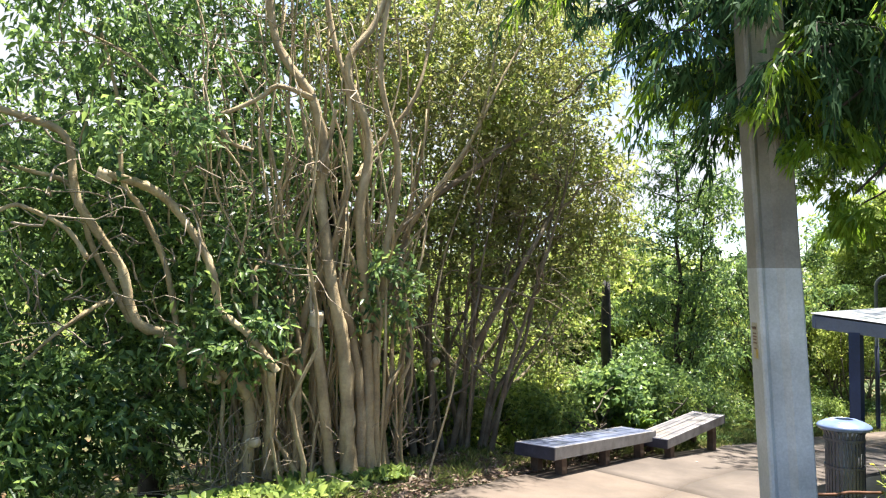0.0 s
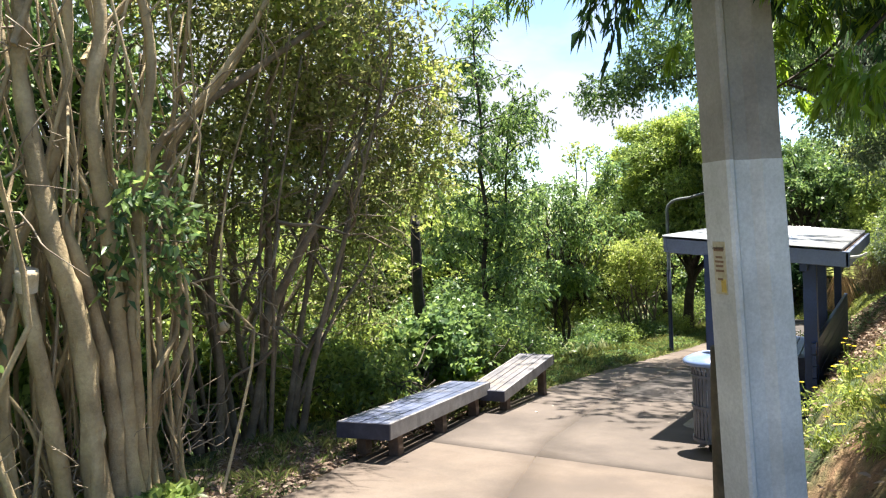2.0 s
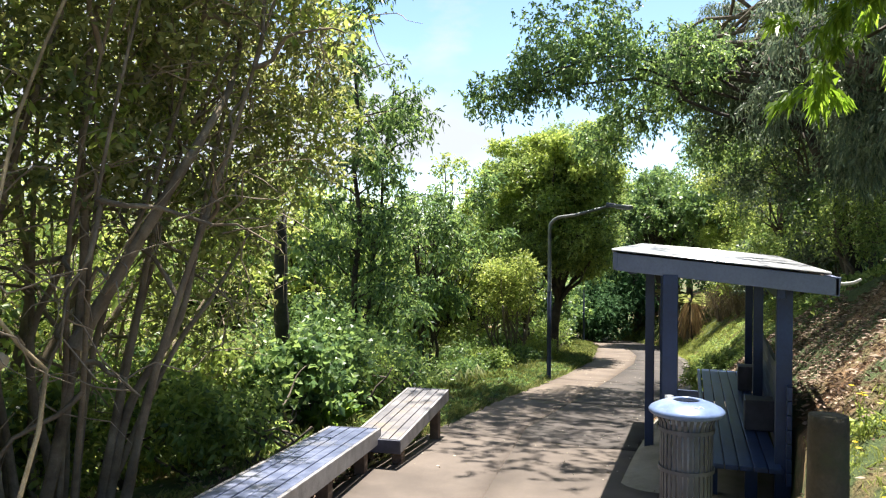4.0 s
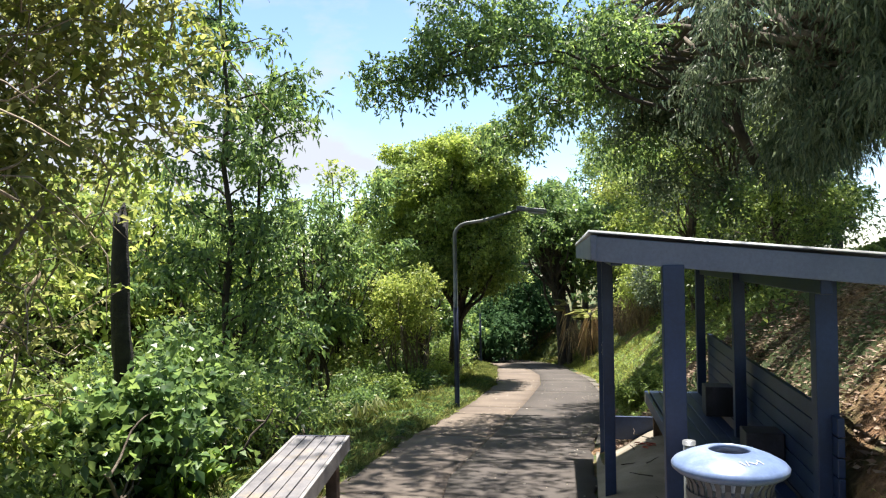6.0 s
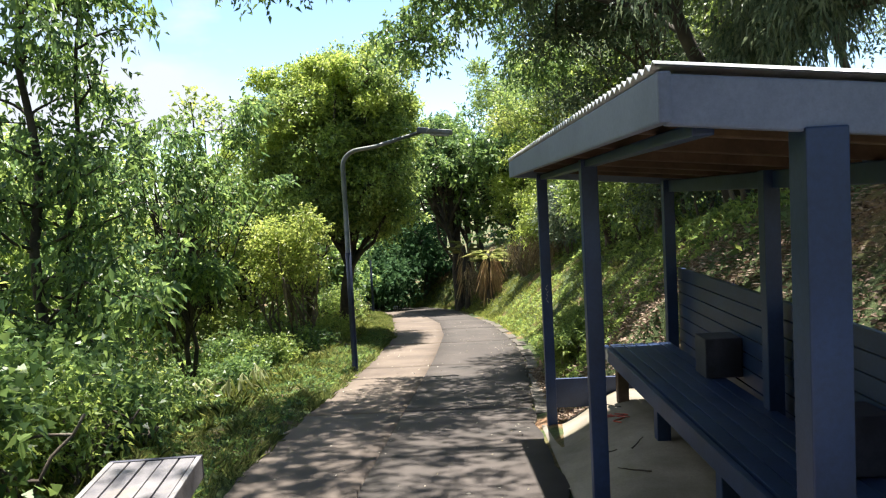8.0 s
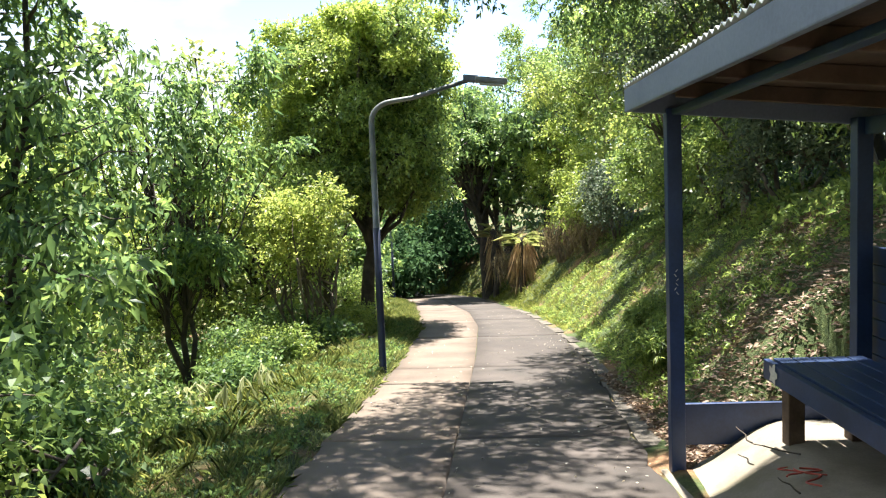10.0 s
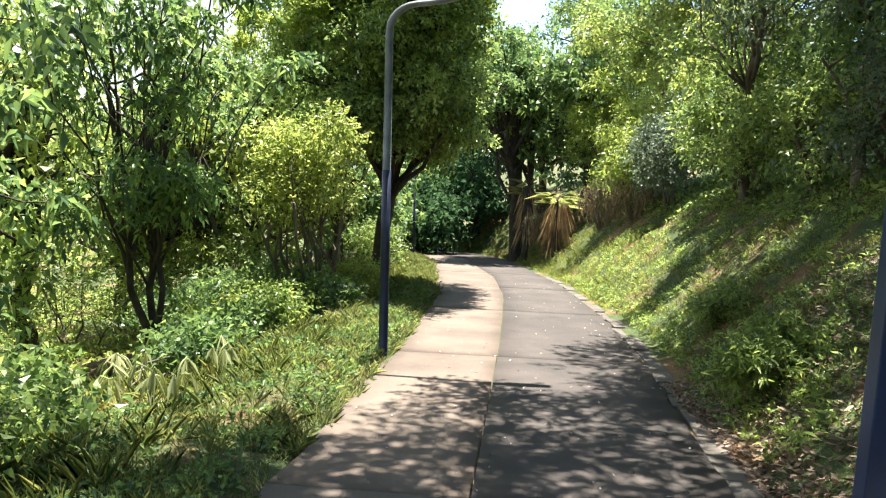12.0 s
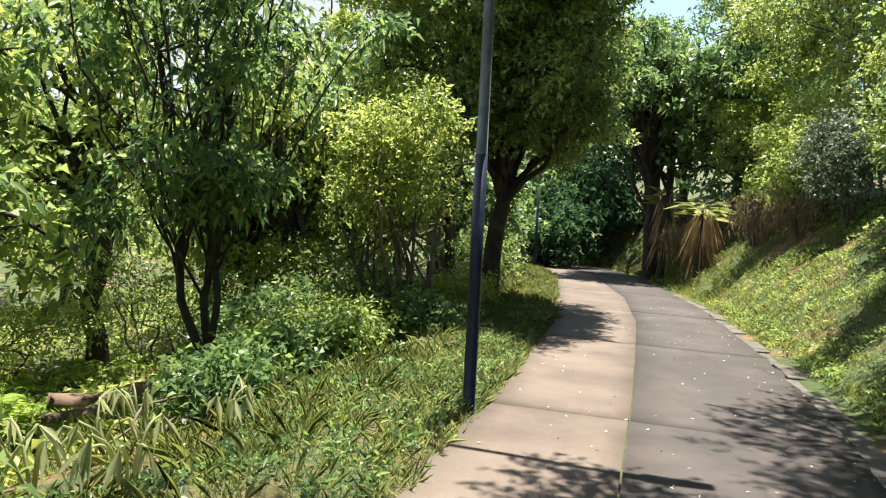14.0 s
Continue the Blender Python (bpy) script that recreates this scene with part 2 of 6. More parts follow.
MAT["pole_light"] = two_scale("pale_painted_pole_concrete", (0.452, 0.452, 0.421), (0.631, 0.631, 0.602), (0.798, 0.798, 0.767), 2.0, 60.0, 0.85, 0.3, 0.004, stain=(0.452, 0.466, 0.392))
MAT["lamp_navy"] = two_scale("navy_lamp_post_paint", (0.006, 0.011, 0.032), (0.012, 0.018, 0.049), (0.024, 0.032, 0.065), 8.0, 60.0, 0.4, 0.2, 0.002)
MAT["lamp_grey"] = two_scale("grey_lamp_post_steel", (0.12, 0.13, 0.13), (0.19, 0.2, 0.2), (0.27, 0.28, 0.28), 6.0, 60.0, 0.5, 0.2, 0.002, metal=0.4)
MAT["lens"] = two_scale("dull_lamp_lens", (0.3, 0.3, 0.28), (0.42, 0.42, 0.4), (0.5, 0.5, 0.48), 10.0, 60.0, 0.2, 0.05, 0.001)
MAT["bollard"] = two_scale("weathered_round_timber", (0.035, 0.03, 0.018), (0.085, 0.07, 0.042), (0.17, 0.14, 0.09), 5.0, 55.0, 0.85, 0.9, 0.008, stain=(0.07, 0.08, 0.03))
MAT["rust"] = two_scale("rusty_bar", (0.06, 0.025, 0.012), (0.14, 0.06, 0.03), (0.22, 0.11, 0.06), 12.0, 80.0, 0.8, 0.4, 0.002)
MAT["plate"] = two_scale("faded_warning_plate", (0.4, 0.34, 0.2), (0.52, 0.46, 0.33), (0.62, 0.57, 0.46), 9.0, 60.0, 0.6, 0.1, 0.001)
MAT["plate_stain"] = two_scale("yellow_plate_stain", (0.45, 0.3, 0.06), (0.6, 0.42, 0.1), (0.66, 0.52, 0.2), 30.0, 90.0, 0.6, 0.1, 0.001)
MAT["print"] = two_scale("faded_brown_print", (0.16, 0.09, 0.05), (0.22, 0.13, 0.08), (0.3, 0.19, 0.12), 9.0, 60.0, 0.7, 0.1, 0.001)
MAT["white_paint"] = two_scale("worn_white_paint", (0.5, 0.48, 0.44), (0.66, 0.64, 0.6), (0.75, 0.73, 0.7), 12.0, 80.0, 0.8, 0.2, 0.002)
MAT["house_wall"] = two_scale("distant_house_wall", (0.4, 0.4, 0.4), (0.5, 0.5, 0.5), (0.58, 0.58, 0.58), 0.6, 4.0, 0.8, 0.1, 0.01)
MAT["house_roof"] = two_scale("distant_grey_roof", (0.3, 0.31, 0.33), (0.38, 0.39, 0.41), (0.45, 0.46, 0.48), 0.6, 4.0, 0.7, 0.1, 0.01)


def ground_material():
    m, n, l, p = material("hillside_ground")
    co = place(n)
    a = noise_node(n, l, 0.8, 7, 0.65, co)
    b = noise_node(n, l, 14.0, 5, 0.7, co)
    c = noise_node(n, l, 55.0, 3, 0.7, co)
    soil = ramp_node(n, l, b, [(0.25, (0.075, 0.04, 0.02)), (0.5, (0.2, 0.112, 0.056)), (0.75, (0.36, 0.225, 0.125))])
    turf = ramp_node(n, l, b, [(0.25, (0.022, 0.036, 0.011)), (0.5, (0.05, 0.078, 0.02)), (0.75, (0.105, 0.125, 0.036))])
    col = mix_node(n, l, ramp_node(n, l, a, [(0.36, (0, 0, 0)), (0.5, (1, 1, 1))]), soil, turf)
    l.new(col, p.inputs["Base Color"])
    l.new(bump_node(n, l, c, 0.9, 0.03), p.inputs["Normal"])
    p.inputs["Roughness"].default_value = 0.95
    return m


MAT["ground"] = ground_material()


# ---- building helpers ----
RNG = np.random.default_rng(7)


def raw_mesh(name, verts, quads=None, tris=None, smooth=False):
    me = bpy.data.meshes.new(name)
    verts = np.asarray(verts, dtype=np.float32)
    me.vertices.add(len(verts))
    me.vertices.foreach_set("co", verts.ravel())
    loops, starts = [], []
    at = 0
    for faces, k in ((quads, 4), (tris, 3)):
        if faces is not None and len(faces):
            f = np.asarray(faces, dtype=np.int32)
            loops.append(f.ravel())
            starts.append(at + np.arange(len(f), dtype=np.int32) * k)
            at += f.size
    loops, starts = np.concatenate(loops), np.concatenate(starts)
    me.loops.add(len(loops))
    me.loops.foreach_set("vertex_index", loops)
    me.polygons.add(len(starts))
    me.polygons.foreach_set("loop_start", starts)
    if smooth:
        me.polygons.foreach_set("use_smooth", np.ones(len(starts), dtype=bool))
    me.update(calc_edges=True)
    me.validate()
    return me


def attach(ob, mat, parent=None, label=""):
    if mat is not None:
        ob.data.materials.append(mat)
    if parent is not None:
        ob.parent = parent
    return tagged(ob, label)


def part(name, bm, mat, parent=None, label="", smooth=False):
    me = bpy.data.meshes.new(name)
    bm.to_mesh(me)
    bm.free()
    if smooth:
        for poly in me.polygons:
            poly.use_smooth = True
    return attach(new(name, me), mat, parent, label)


def thing(name, at, label, category, group="", turn=0.0):
    ob = new(name)
    ob.matrix_basis = pose(*at, 0, 0, turn)
    return tagged(ob, label, category, group)


def box(bm, x0, x1, y0, y1, z0, z1, bevel=0.008, m=None):
    made = bmesh.ops.create_cube(bm, size=1.0, matrix=Matrix.LocRotScale(((x0 + x1) / 2, (y0 + y1) / 2, (z0 + z1) / 2), None, (x1 - x0, y1 - y0, z1 - z0)))
    vs = made["verts"]
    if bevel:
        es = list({e for v in vs for e in v.link_edges})
        out = bmesh.ops.bevel(bm, geom=es, offset=bevel, segments=2, affect="EDGES", profile=0.6)
        vs = out["verts"]
    if m is not None:
        bmesh.ops.transform(bm, matrix=m, verts=vs)
    return vs


def box_part(name, dims, mat, parent, label="", bevel=0.008, m=None):
    bm = bmesh.new()
    box(bm, *dims, bevel=bevel, m=m)
    return part(name, bm, mat, parent, label)


def smooth_line(points, steps=6):
    """A smooth curve through hand-set points."""
    p = np.asarray(points, dtype=float)
    if len(p) < 3:
        return np.linspace(p[0], p[-1], steps + 1)
    q = np.vstack([2 * p[0] - p[1], p, 2 * p[-1] - p[-2]])
    out = []
    for i in range(1, len(q) - 2):
        for s in np.linspace(0, 1, steps, endpoint=False):
            a, b, c, d = q[i - 1:i + 3]
            out.append(0.5 * (2 * b + (c - a) * s + (2 * a - 5 * b + 4 * c - d) * s * s + (3 * b - a - 3 * c + d) * s ** 3))
    return np.vstack([out, p[-1]])


class Tubes:
    """Collects tapered tubes into one mesh."""

    def __init__(self):
        self.v, self.q, self.t, self.n = [], [], [], 0

    def add(self, line, r0, r1, sides=7, wobble=0.0, cap=True, flare=0.0):
        line = np.asarray(line, dtype=float)
        k = len(line)
        d = np.gradient(line, axis=0)
        d /= np.linalg.norm(d, axis=1)[:, None] + 1e-9
        ref = np.array([0.31, 0.17, 0.93]) if abs(d[:, 2].mean()) < 0.8 else np.array([0.93, 0.31, 0.1])
        u = np.cross(d, ref)
        u /= np.linalg.norm(u, axis=1)[:, None] + 1e-9
        w = np.cross(d, u)
        s = np.linspace(0, 1, k)
        r = r0 + (r1 - r0) * s
        if flare:
            r = r * (1 + flare * np.exp(-s * k * 0.5))
        ang = np.linspace(0, 2 * np.pi, sides, endpoint=False)
        rr = r[:, None] * (1 + wobble * RNG.standard_normal((k, sides)))
        ring = line[:, None, :] + rr[:, :, None] * (np.cos(ang)[None, :, None] * u[:, None, :] + np.sin(ang)[None, :, None] * w[:, None, :])
        self.v.append(ring.reshape(-1, 3))
        i, j = np.meshgrid(np.arange(k - 1), np.arange(sides), indexing="ij")
        a = self.n + i * sides + j
        b = self.n + i * sides + (j + 1) % sides
        self.q.append(np.stack([a, b, b + sides, a + sides], -1).reshape(-1, 4))
        self.n += k * sides
        if cap:
            for row, c in ((0, line[0]), (k - 1, line[-1])):
                self.v.append(c[None, :])
                base = self.n - k * sides + row * sides if row == 0 else self.n - sides
                if row:
                    base = self.n - 1 - sides
                tri = [(base + x, base + (x + 1) % sides, self.n) for x in range(sides)]
                self.t.append(np.array(tri))
                self.n += 1
        return line

    def mesh(self, name):
        return raw_mesh(name, np.vstack(self.v), np.vstack(self.q), np.vstack(self.t) if self.t else None, smooth=True)


def unit(a):
    return a / (np.linalg.norm(a, axis=-1, keepdims=True) + 1e-9)


def leaf_verts(P, D, L, W, fold=0.25, droop=0.15):
    """Two-triangle leaves, folded along the midrib and bent at the tip."""
    n = len(P)
    R = unit(RNG.standard_normal((n, 3)) + np.array([0, 0, 1.1]))
    S = unit(np.cross(D, R))
    N = np.cross(S, D)
    L, W = np.broadcast_to(L, (n,))[:, None], np.broadcast_to(W, (n,))[:, None]
    mid = P + 0.45 * L * D
    tip = P + L * D
    tip[:, 2] -= droop * L[:, 0]
    a, b = mid + 0.5 * W * S + fold * W * N, mid - 0.5 * W * S + fold * W * N
    v = np.stack([P, a, tip, b], 1).reshape(-1, 3)
    i = np.arange(n)[:, None] * 4
    return v, np.concatenate([i + np.array([[0, 1, 2]]), i + np.array([[0, 2, 3]])], 1).reshape(-1, 3)


class Leaves:
    def __init__(self, simple=False):
        self.v, self.t, self.n, self.simple = [], [], 0, simple

    def add(self, P, D, L, W, fold=0.25, droop=0.15):
        v, t = leaf_verts(P, D, L, W, fold, droop)
        if self.simple:
            v = v.reshape(-1, 4, 3)
            v = np.stack([v[:, 1], v[:, 2], v[:, 3] * 0.5 + v[:, 0] * 0.5], 1).reshape(-1, 3)
            t = np.arange(len(v)).reshape(-1, 3)
        self.v.append(v)
        self.t.append(t + self.n)
        self.n += len(v)

    def clump(self, centre, radii, sprays, per, length, width, twig=0.3, lift=0.15, hang=0.15, shell=0.55, spread=0.8, rough=0.35):
        """Sprays of leaves through an uneven ellipsoid."""
        c, r = np.asarray(centre, float), np.asarray(radii, float)
        u = unit(RNG.standard_normal((sprays, 3)))
        ph = RNG.uniform(0, 6.28, (4, 3))
        wob = 1 + rough * sum(np.sin(u @ (RNG.standard_normal(3) * (2.5 + i)) + ph[i, 0]) for i in range(4)) / 2.2
        rad = (shell + (1 - shell) * RNG.random(sprays) ** 0.6) * wob
        rad = np.where(RNG.random(sprays) < 0.25, rad * RNG.random(sprays) ** 0.5, rad)
        P0 = c + u * rad[:, None] * r
        T = unit(u * 0.7 + RNG.standard_normal((sprays, 3)) * 0.45 + np.array([0, 0, lift]))
        s = np.linspace(0.1, 1.0, per)
        P = (P0[:, None, :] + T[:, None, :] * (s[None, :, None] * twig)).copy()
        P[:, :, 2] -= hang * twig * s[None, :] ** 2
        D = unit(T[:, None, :] * 0.55 + RNG.standard_normal((sprays, per, 3)) * spread - np.array([0, 0, hang]))
        n = sprays * per
        self.add(P.reshape(-1, 3), D.reshape(-1, 3), length * RNG.uniform(0.6, 1.25, n), width * RNG.uniform(0.7, 1.2, n), droop=hang)
        return P0

    def mesh(self, name):
        return raw_mesh(name, np.vstack(self.v), None, np.vstack(self.t))


def bent(a, b, sag=0.15, wob=0.06, steps=6):
    """An irregular limb from a to b."""
    a, b = np.asarray(a, float), np.asarray(b, float)
    s = np.linspace(0, 1, steps)[:, None]
    ln = np.linalg.norm(b - a)
    off = RNG.standard_normal((steps, 3)) * wob * ln * np.sin(s * np.pi)
    off[:, 2] += (sag * ln * np.sin(s * np.pi))[:, 0]
    return smooth_line(a + (b - a) * s + off, 2)


THIN = 0.55


def tree(name, base, trunk_top, trunk_r, clumps, leaf, bark, label, category="tree", group="", density=1.0, length=0.1, width=0.045, per=9, twig=0.35,
         hang=0.15, lift=0.15, fork=0.35, stems=1, stem_spread=0.3, shell=0.5, spread=1.15, twigs=0, limb_r=0.4, sway=0.02, simple=False):
    """A tapered trunk (or several stems), limbs out to every clump of the crown, and a crown of single leaves."""
    b, t = np.asarray(base, float), np.asarray(trunk_top, float)
    root = new(name)
    root.location = b
    tagged(root, label, category, group)
    wood, crown = Tubes(), Leaves(simple)
    mains = []
    for i in range(stems):
        off = np.append(RNG.standard_normal(2) * stem_spread * (stems > 1), 0)
        line = bent((b + off * 0.35 - (0, 0, 0.15)) - b, t + off * 2.2 - b, 0.0, sway, 8)
        wood.add(line, trunk_r * (1 if stems == 1 else RNG.uniform(0.5, 0.9)), trunk_r * 0.35, 8, 0.05, flare=0.35)
        mains.append(line)
    for (cx, cy, cz, rx, ry, rz, k) in clumps:
        c = np.array((cx, cy, cz)) - b
        line = mains[RNG.integers(len(mains))]
        j = int(len(line) * RNG.uniform(fork, 0.92))
        wood.add(bent(line[j], c + (0, 0, -rz * 0.2), 0.08, 0.05), trunk_r * limb_r, trunk_r * 0.1, 5, 0.04, cap=False)
        P0 = crown.clump(c, (rx, ry, rz), int(k * density * THIN), per, length, width, twig, lift, hang, shell, spread)
        for p in P0[::max(1, len(P0) // (2 + twigs))][:2 + twigs]:
            wood.add(bent(c + (p - c) * 0.1, p, 0.05, 0.06, 3), trunk_r * 0.12 + 0.004, 0.004, 4, 0, cap=False)
    attach(new("trunk", wood.mesh("trunk")), bark, root)
    attach(new("crown", crown.mesh("crown")), leaf, root)
    return root


def crown_of(x, y, z, rx, ry, rz, n, sprays, size=0.55):
    """Flattened leafy pads with gaps between them, filling a lobed crown."""
    out = []
    n, sprays, size = int(n * 2.5), max(12, int(sprays * 0.42)), size * 0.5
    ph = RNG.uniform(0, 6.28, 3)
    for i in range(n):
        u = unit(RNG.standard_normal(3))
        if u[2] < -0.6:
            u[2] *= -0.5
        a = math.atan2(u[1], u[0])
        lobe = 1 + 0.2 * math.sin(3 * a + ph[0]) + 0.14 * math.sin(5 * a + 4 * u[2] + ph[1]) + 0.1 * math.sin(7 * u[2] + ph[2])
        f = RNG.uniform(0.2, 1.0) ** 0.55 * lobe
        s = size * RNG.uniform(0.5, 1.35) * (1.15 - 0.35 * min(f, 1.2))
        out.append((x + u[0] * rx * f, y + u[1] * ry * f, z + u[2] * rz * f, rx * s, ry * s, min(rx, rz) * s * 0.55, sprays))
    return out


def tiered_tree(base, tops, reach, boughs, leaf, bark, label):
    """An open tree: tiers of near-level boughs, each carrying flat sprays of leaves, on one or two leaders."""
    b = np.asarray(base, float)
    root = new("slender_tree")
    root.location = b
    tagged(root, label, "tree")
    wood, crown = Tubes(), Leaves()
    for k, top in enumerate(tops):
        t = np.asarray(top, float) - b
        line = bent((0.12 * k, 0.1 * k, -0.2), t, 0.0, 0.008, 10)
        wood.add(line, 0.075 - 0.02 * k, 0.012, 8, 0.05, flare=0.3)
        for i in range(boughs[k]):
            h = 0.14 + 0.86 * (i + RNG.random()) / boughs[k]
            p = line[min(len(line) - 1, int(h * (len(line) - 1)))]
            a = i * 2.4 + RNG.normal(0, 0.35)
            ln = reach[k] * (0.28 + 0.9 * (1 - h) ** 0.75) * RNG.uniform(0.65, 1.15)
            d = np.array((math.cos(a), math.sin(a), 0))
            q = p + d * ln + (0, 0, ln * RNG.uniform(0.05, 0.4) * (0.5 + h))
            bough = bent(p, q, 0.06, 0.035, 7)
            wood.add(bough, 0.02, 0.004, 5, 0, cap=False)
            for s in np.linspace(0.32, 1.0, max(3, int(ln * 3.6))):
                c = bough[int(s * (len(bough) - 1))] + RNG.normal(0, 0.06, 3)
                r = RNG.uniform(0.16, 0.3)
                crown.clump(c, (r, r, r * 0.3), 11, 5, 0.12, 0.052, 0.2, 0.0, 0.3, 0.2, 0.8)
    attach(new("trunk", wood.mesh("trunk")), bark, root)
    attach(new("crown", crown.mesh("crown")), leaf, root)
    return root


# ---- the lie of the land ----
LEFT_X = (-9, -4, -1, 1.5, 3.7, 4.8, 5.8, 9.8, 13.5, 20, 25.4, 29, 35, 38, 42, 46)
LEFT_Y = (-6, -0.6, 2.2, 4.1, 5.0, 5.26, 5.5, 5.9, 6.07, 6.02, 6.2, 6.6, 7.35, 8.1, 9.6, 12)
RIGHT_X = (-9, -2, 0.9, 3.0, 4.6, 6.0, 8.0, 9.5, 11.0, 14.0, 16.5, 19.5, 23, 29, 34, 38.6, 42, 46)
RIGHT_Y = (-13, -5, -1.4, 0.7, 1.95, 2.5, 2.85, 3.3, 3.5, 3.55, 3.43, 3.3, 3.33, 3.7, 4.4, 5.1, 6.4, 8.4)
JOINT_X = (-9, 0.9, 3.0, 5.0, 7.5, 9.6, 11.8, 14, 20, 25.6, 30, 38, 46)
JOINT_Y = (-9.5, 1.3, 2.9, 3.7, 4.4, 4.7, 5.0, 4.97, 4.9, 4.94, 5.25, 6.55, 10.2)


def y_left(x):
    return np.interp(x, LEFT_X, LEFT_Y)


def y_right(x):
    return np.interp(x, RIGHT_X, RIGHT_Y)


def y_joint(x):
    return np.interp(x, JOINT_X, JOINT_Y)


def grade(x):
    """Height of the paved path: a steady fall along x."""
    return -0.80 - 0.098 * (np.clip(x, -12, 70) - 11)


def rise(d, pts):
    return np.interp(d, *pts)


def land(x, y):
    """Height of the ground."""
    x, y = np.asarray(x, float), np.asarray(y, float)
    g = grade(x)
    dl, dr = y - y_left(x), y_right(x) - y
    rough = 0.05 * np.sin(x * 1.9 + 1.3 * np.sin(y * 1.1)) * np.sin(y * 2.3 + x * 0.4) + 0.03 * np.sin(x * 5.1 + y * 3.7)
    far = np.interp(dl, (0, 28, 45, 80, 150, 230), (0, 0, 1.5, 7, 15, 22))
    left = rise(dl, ((0, 0.25, 0.9, 1.6, 4.2, 7.0, 12.0), (-0.04, 0.03, 0.05, -0.1, -0.95, -1.35, -1.7))) + far
    shelter = np.interp(x, (7.6, 8.8, 14.0, 14.9), (0, 1, 1, 0))
    back = np.maximum(2.06 - y, 0)
    bank = rise(dr, ((0, 0.3, 0.55, 1.4, 2.6, 4.5, 9, 30), (-0.04, -0.02, 0.12, 0.95, 2.0, 2.8, 4.2, 7.5)))
    cut = np.where(y > 2.06, 0.0, 0.62 + rise(back, ((0, 0.1, 0.6, 1.6, 3.5, 8, 30), (0, 0.1, 0.55, 1.5, 2.5, 4.0, 7.5))))
    near = rise(dr, ((0, 0.3, 0.5, 0.85, 1.6, 3.5, 8, 30), (-0.04, 0.02, 0.1, 0.6, 1.0, 1.7, 3.0, 6.0)))
    w = np.clip((x - 8) / 6, 0, 1)
    right = (near * (1 - w) + bank * w) * (1 - shelter) + cut * shelter
    z = g + np.where(dl > 0, left + rough * np.clip(dl - 0.2, 0, 1), np.where(dr > 0, right + rough * np.clip(dr - 0.3, 0, 1) * (1 - shelter * (y > 2.06)), -0.07))
    return z


def ground_sheet():
    xs = np.concatenate([np.arange(-140, -12, 8.0), np.arange(-12, 47, 0.22), np.arange(47, 260, 7.0)])
    ys = np.concatenate([np.arange(-140, -8, 8.0), np.arange(-8, 1.9, 0.24), np.arange(1.9, 2.2, 0.04), np.arange(2.2, 14, 0.2), np.arange(14, 40, 1.3), np.arange(40, 300, 8.0)])
    X, Y = np.meshgrid(xs, ys, indexing="ij")
    Z = land(X, Y)
    a, b = X.shape
    i, j = np.meshgrid(np.arange(a - 1), np.arange(b - 1), indexing="ij")
    k = i * b + j
    me = raw_mesh("ground", np.stack([X, Y, Z], -1).reshape(-1, 3), np.stack([k, k + b, k + b + 1, k + 1], -1).reshape(-1, 4), smooth=True)
    return tagged(attach(new("ground", me), MAT["ground"]), "earth hillside with leaf litter and patchy grass", "ground", kind="structure")


ground = ground_sheet()


# ---- paved path: two rows of cast slabs with open joints ----
path = new("path")
tagged(path, "two-tone concrete footpath of tan and dark grey slabs", "path", kind="structure")


def slab(x0, x1, lo, hi, mat, inset=0.007):
    xs = np.linspace(x0 + inset, x1 - inset, max(3, int((x1 - x0) / 0.25)))
    cols = np.linspace(0, 1, 5)
    yl, yh = lo(xs) + inset, hi(xs) - inset
    ends = 0.02 * np.sin(xs * 7.3) + 0.015 * np.sin(xs * 17.1)
    Y = yl[:, None] + (yh - yl)[:, None] * cols[None, :]
    if hi is y_left:
        Y[:, -1] += ends
    if lo is y_right:
        Y[:, 0] += ends
    X = np.repeat(xs[:, None], 5, 1)
    Z = grade(X)
    top = np.stack([X, Y, Z], -1).reshape(-1, 3)
    n = len(xs)
    i, j = np.meshgrid(np.arange(n - 1), np.arange(4), indexing="ij")
    k = i * 5 + j
    q = np.stack([k, k + 5, k + 6, k + 1], -1).reshape(-1, 4)
    rim = np.concatenate([np.arange(n) * 5, (n - 1) * 5 + np.arange(1, 5), (np.arange(n - 2, -1, -1)) * 5 + 4, np.arange(3, 0, -1)])
    low = top[rim] - (0, 0, 0.1)
    m = len(top)
    a = np.arange(len(rim))
    b = (a + 1) % len(rim)
    side = np.stack([rim[b], rim[a], m + a, m + b], -1)
    return attach(new("slab", raw_mesh("slab", np.vstack([top, low]), np.vstack([q, side]))), mat, path)


CUTS = (-9, -5, -1.2, 2.9, 6.9, 10.9, 14.85, 19.0, 23.1, 27.2, 31.3, 35.4, 39.5, 43.6, 46)
for x0, x1 in zip(CUTS, CUTS[1:]):
    # up to x 6.9 both rows are paler tan, sunshine put into the colour
    slab(x0, x1, y_joint, y_left, MAT["concrete_mid"] if 6 < x0 < 12 else MAT["concrete_tan"])
    slab(x0, x1, y_right, y_joint, MAT["concrete_tan"] if x0 < 6 else MAT["concrete_mid"] if x0 < 8 else MAT["concrete_grey"])

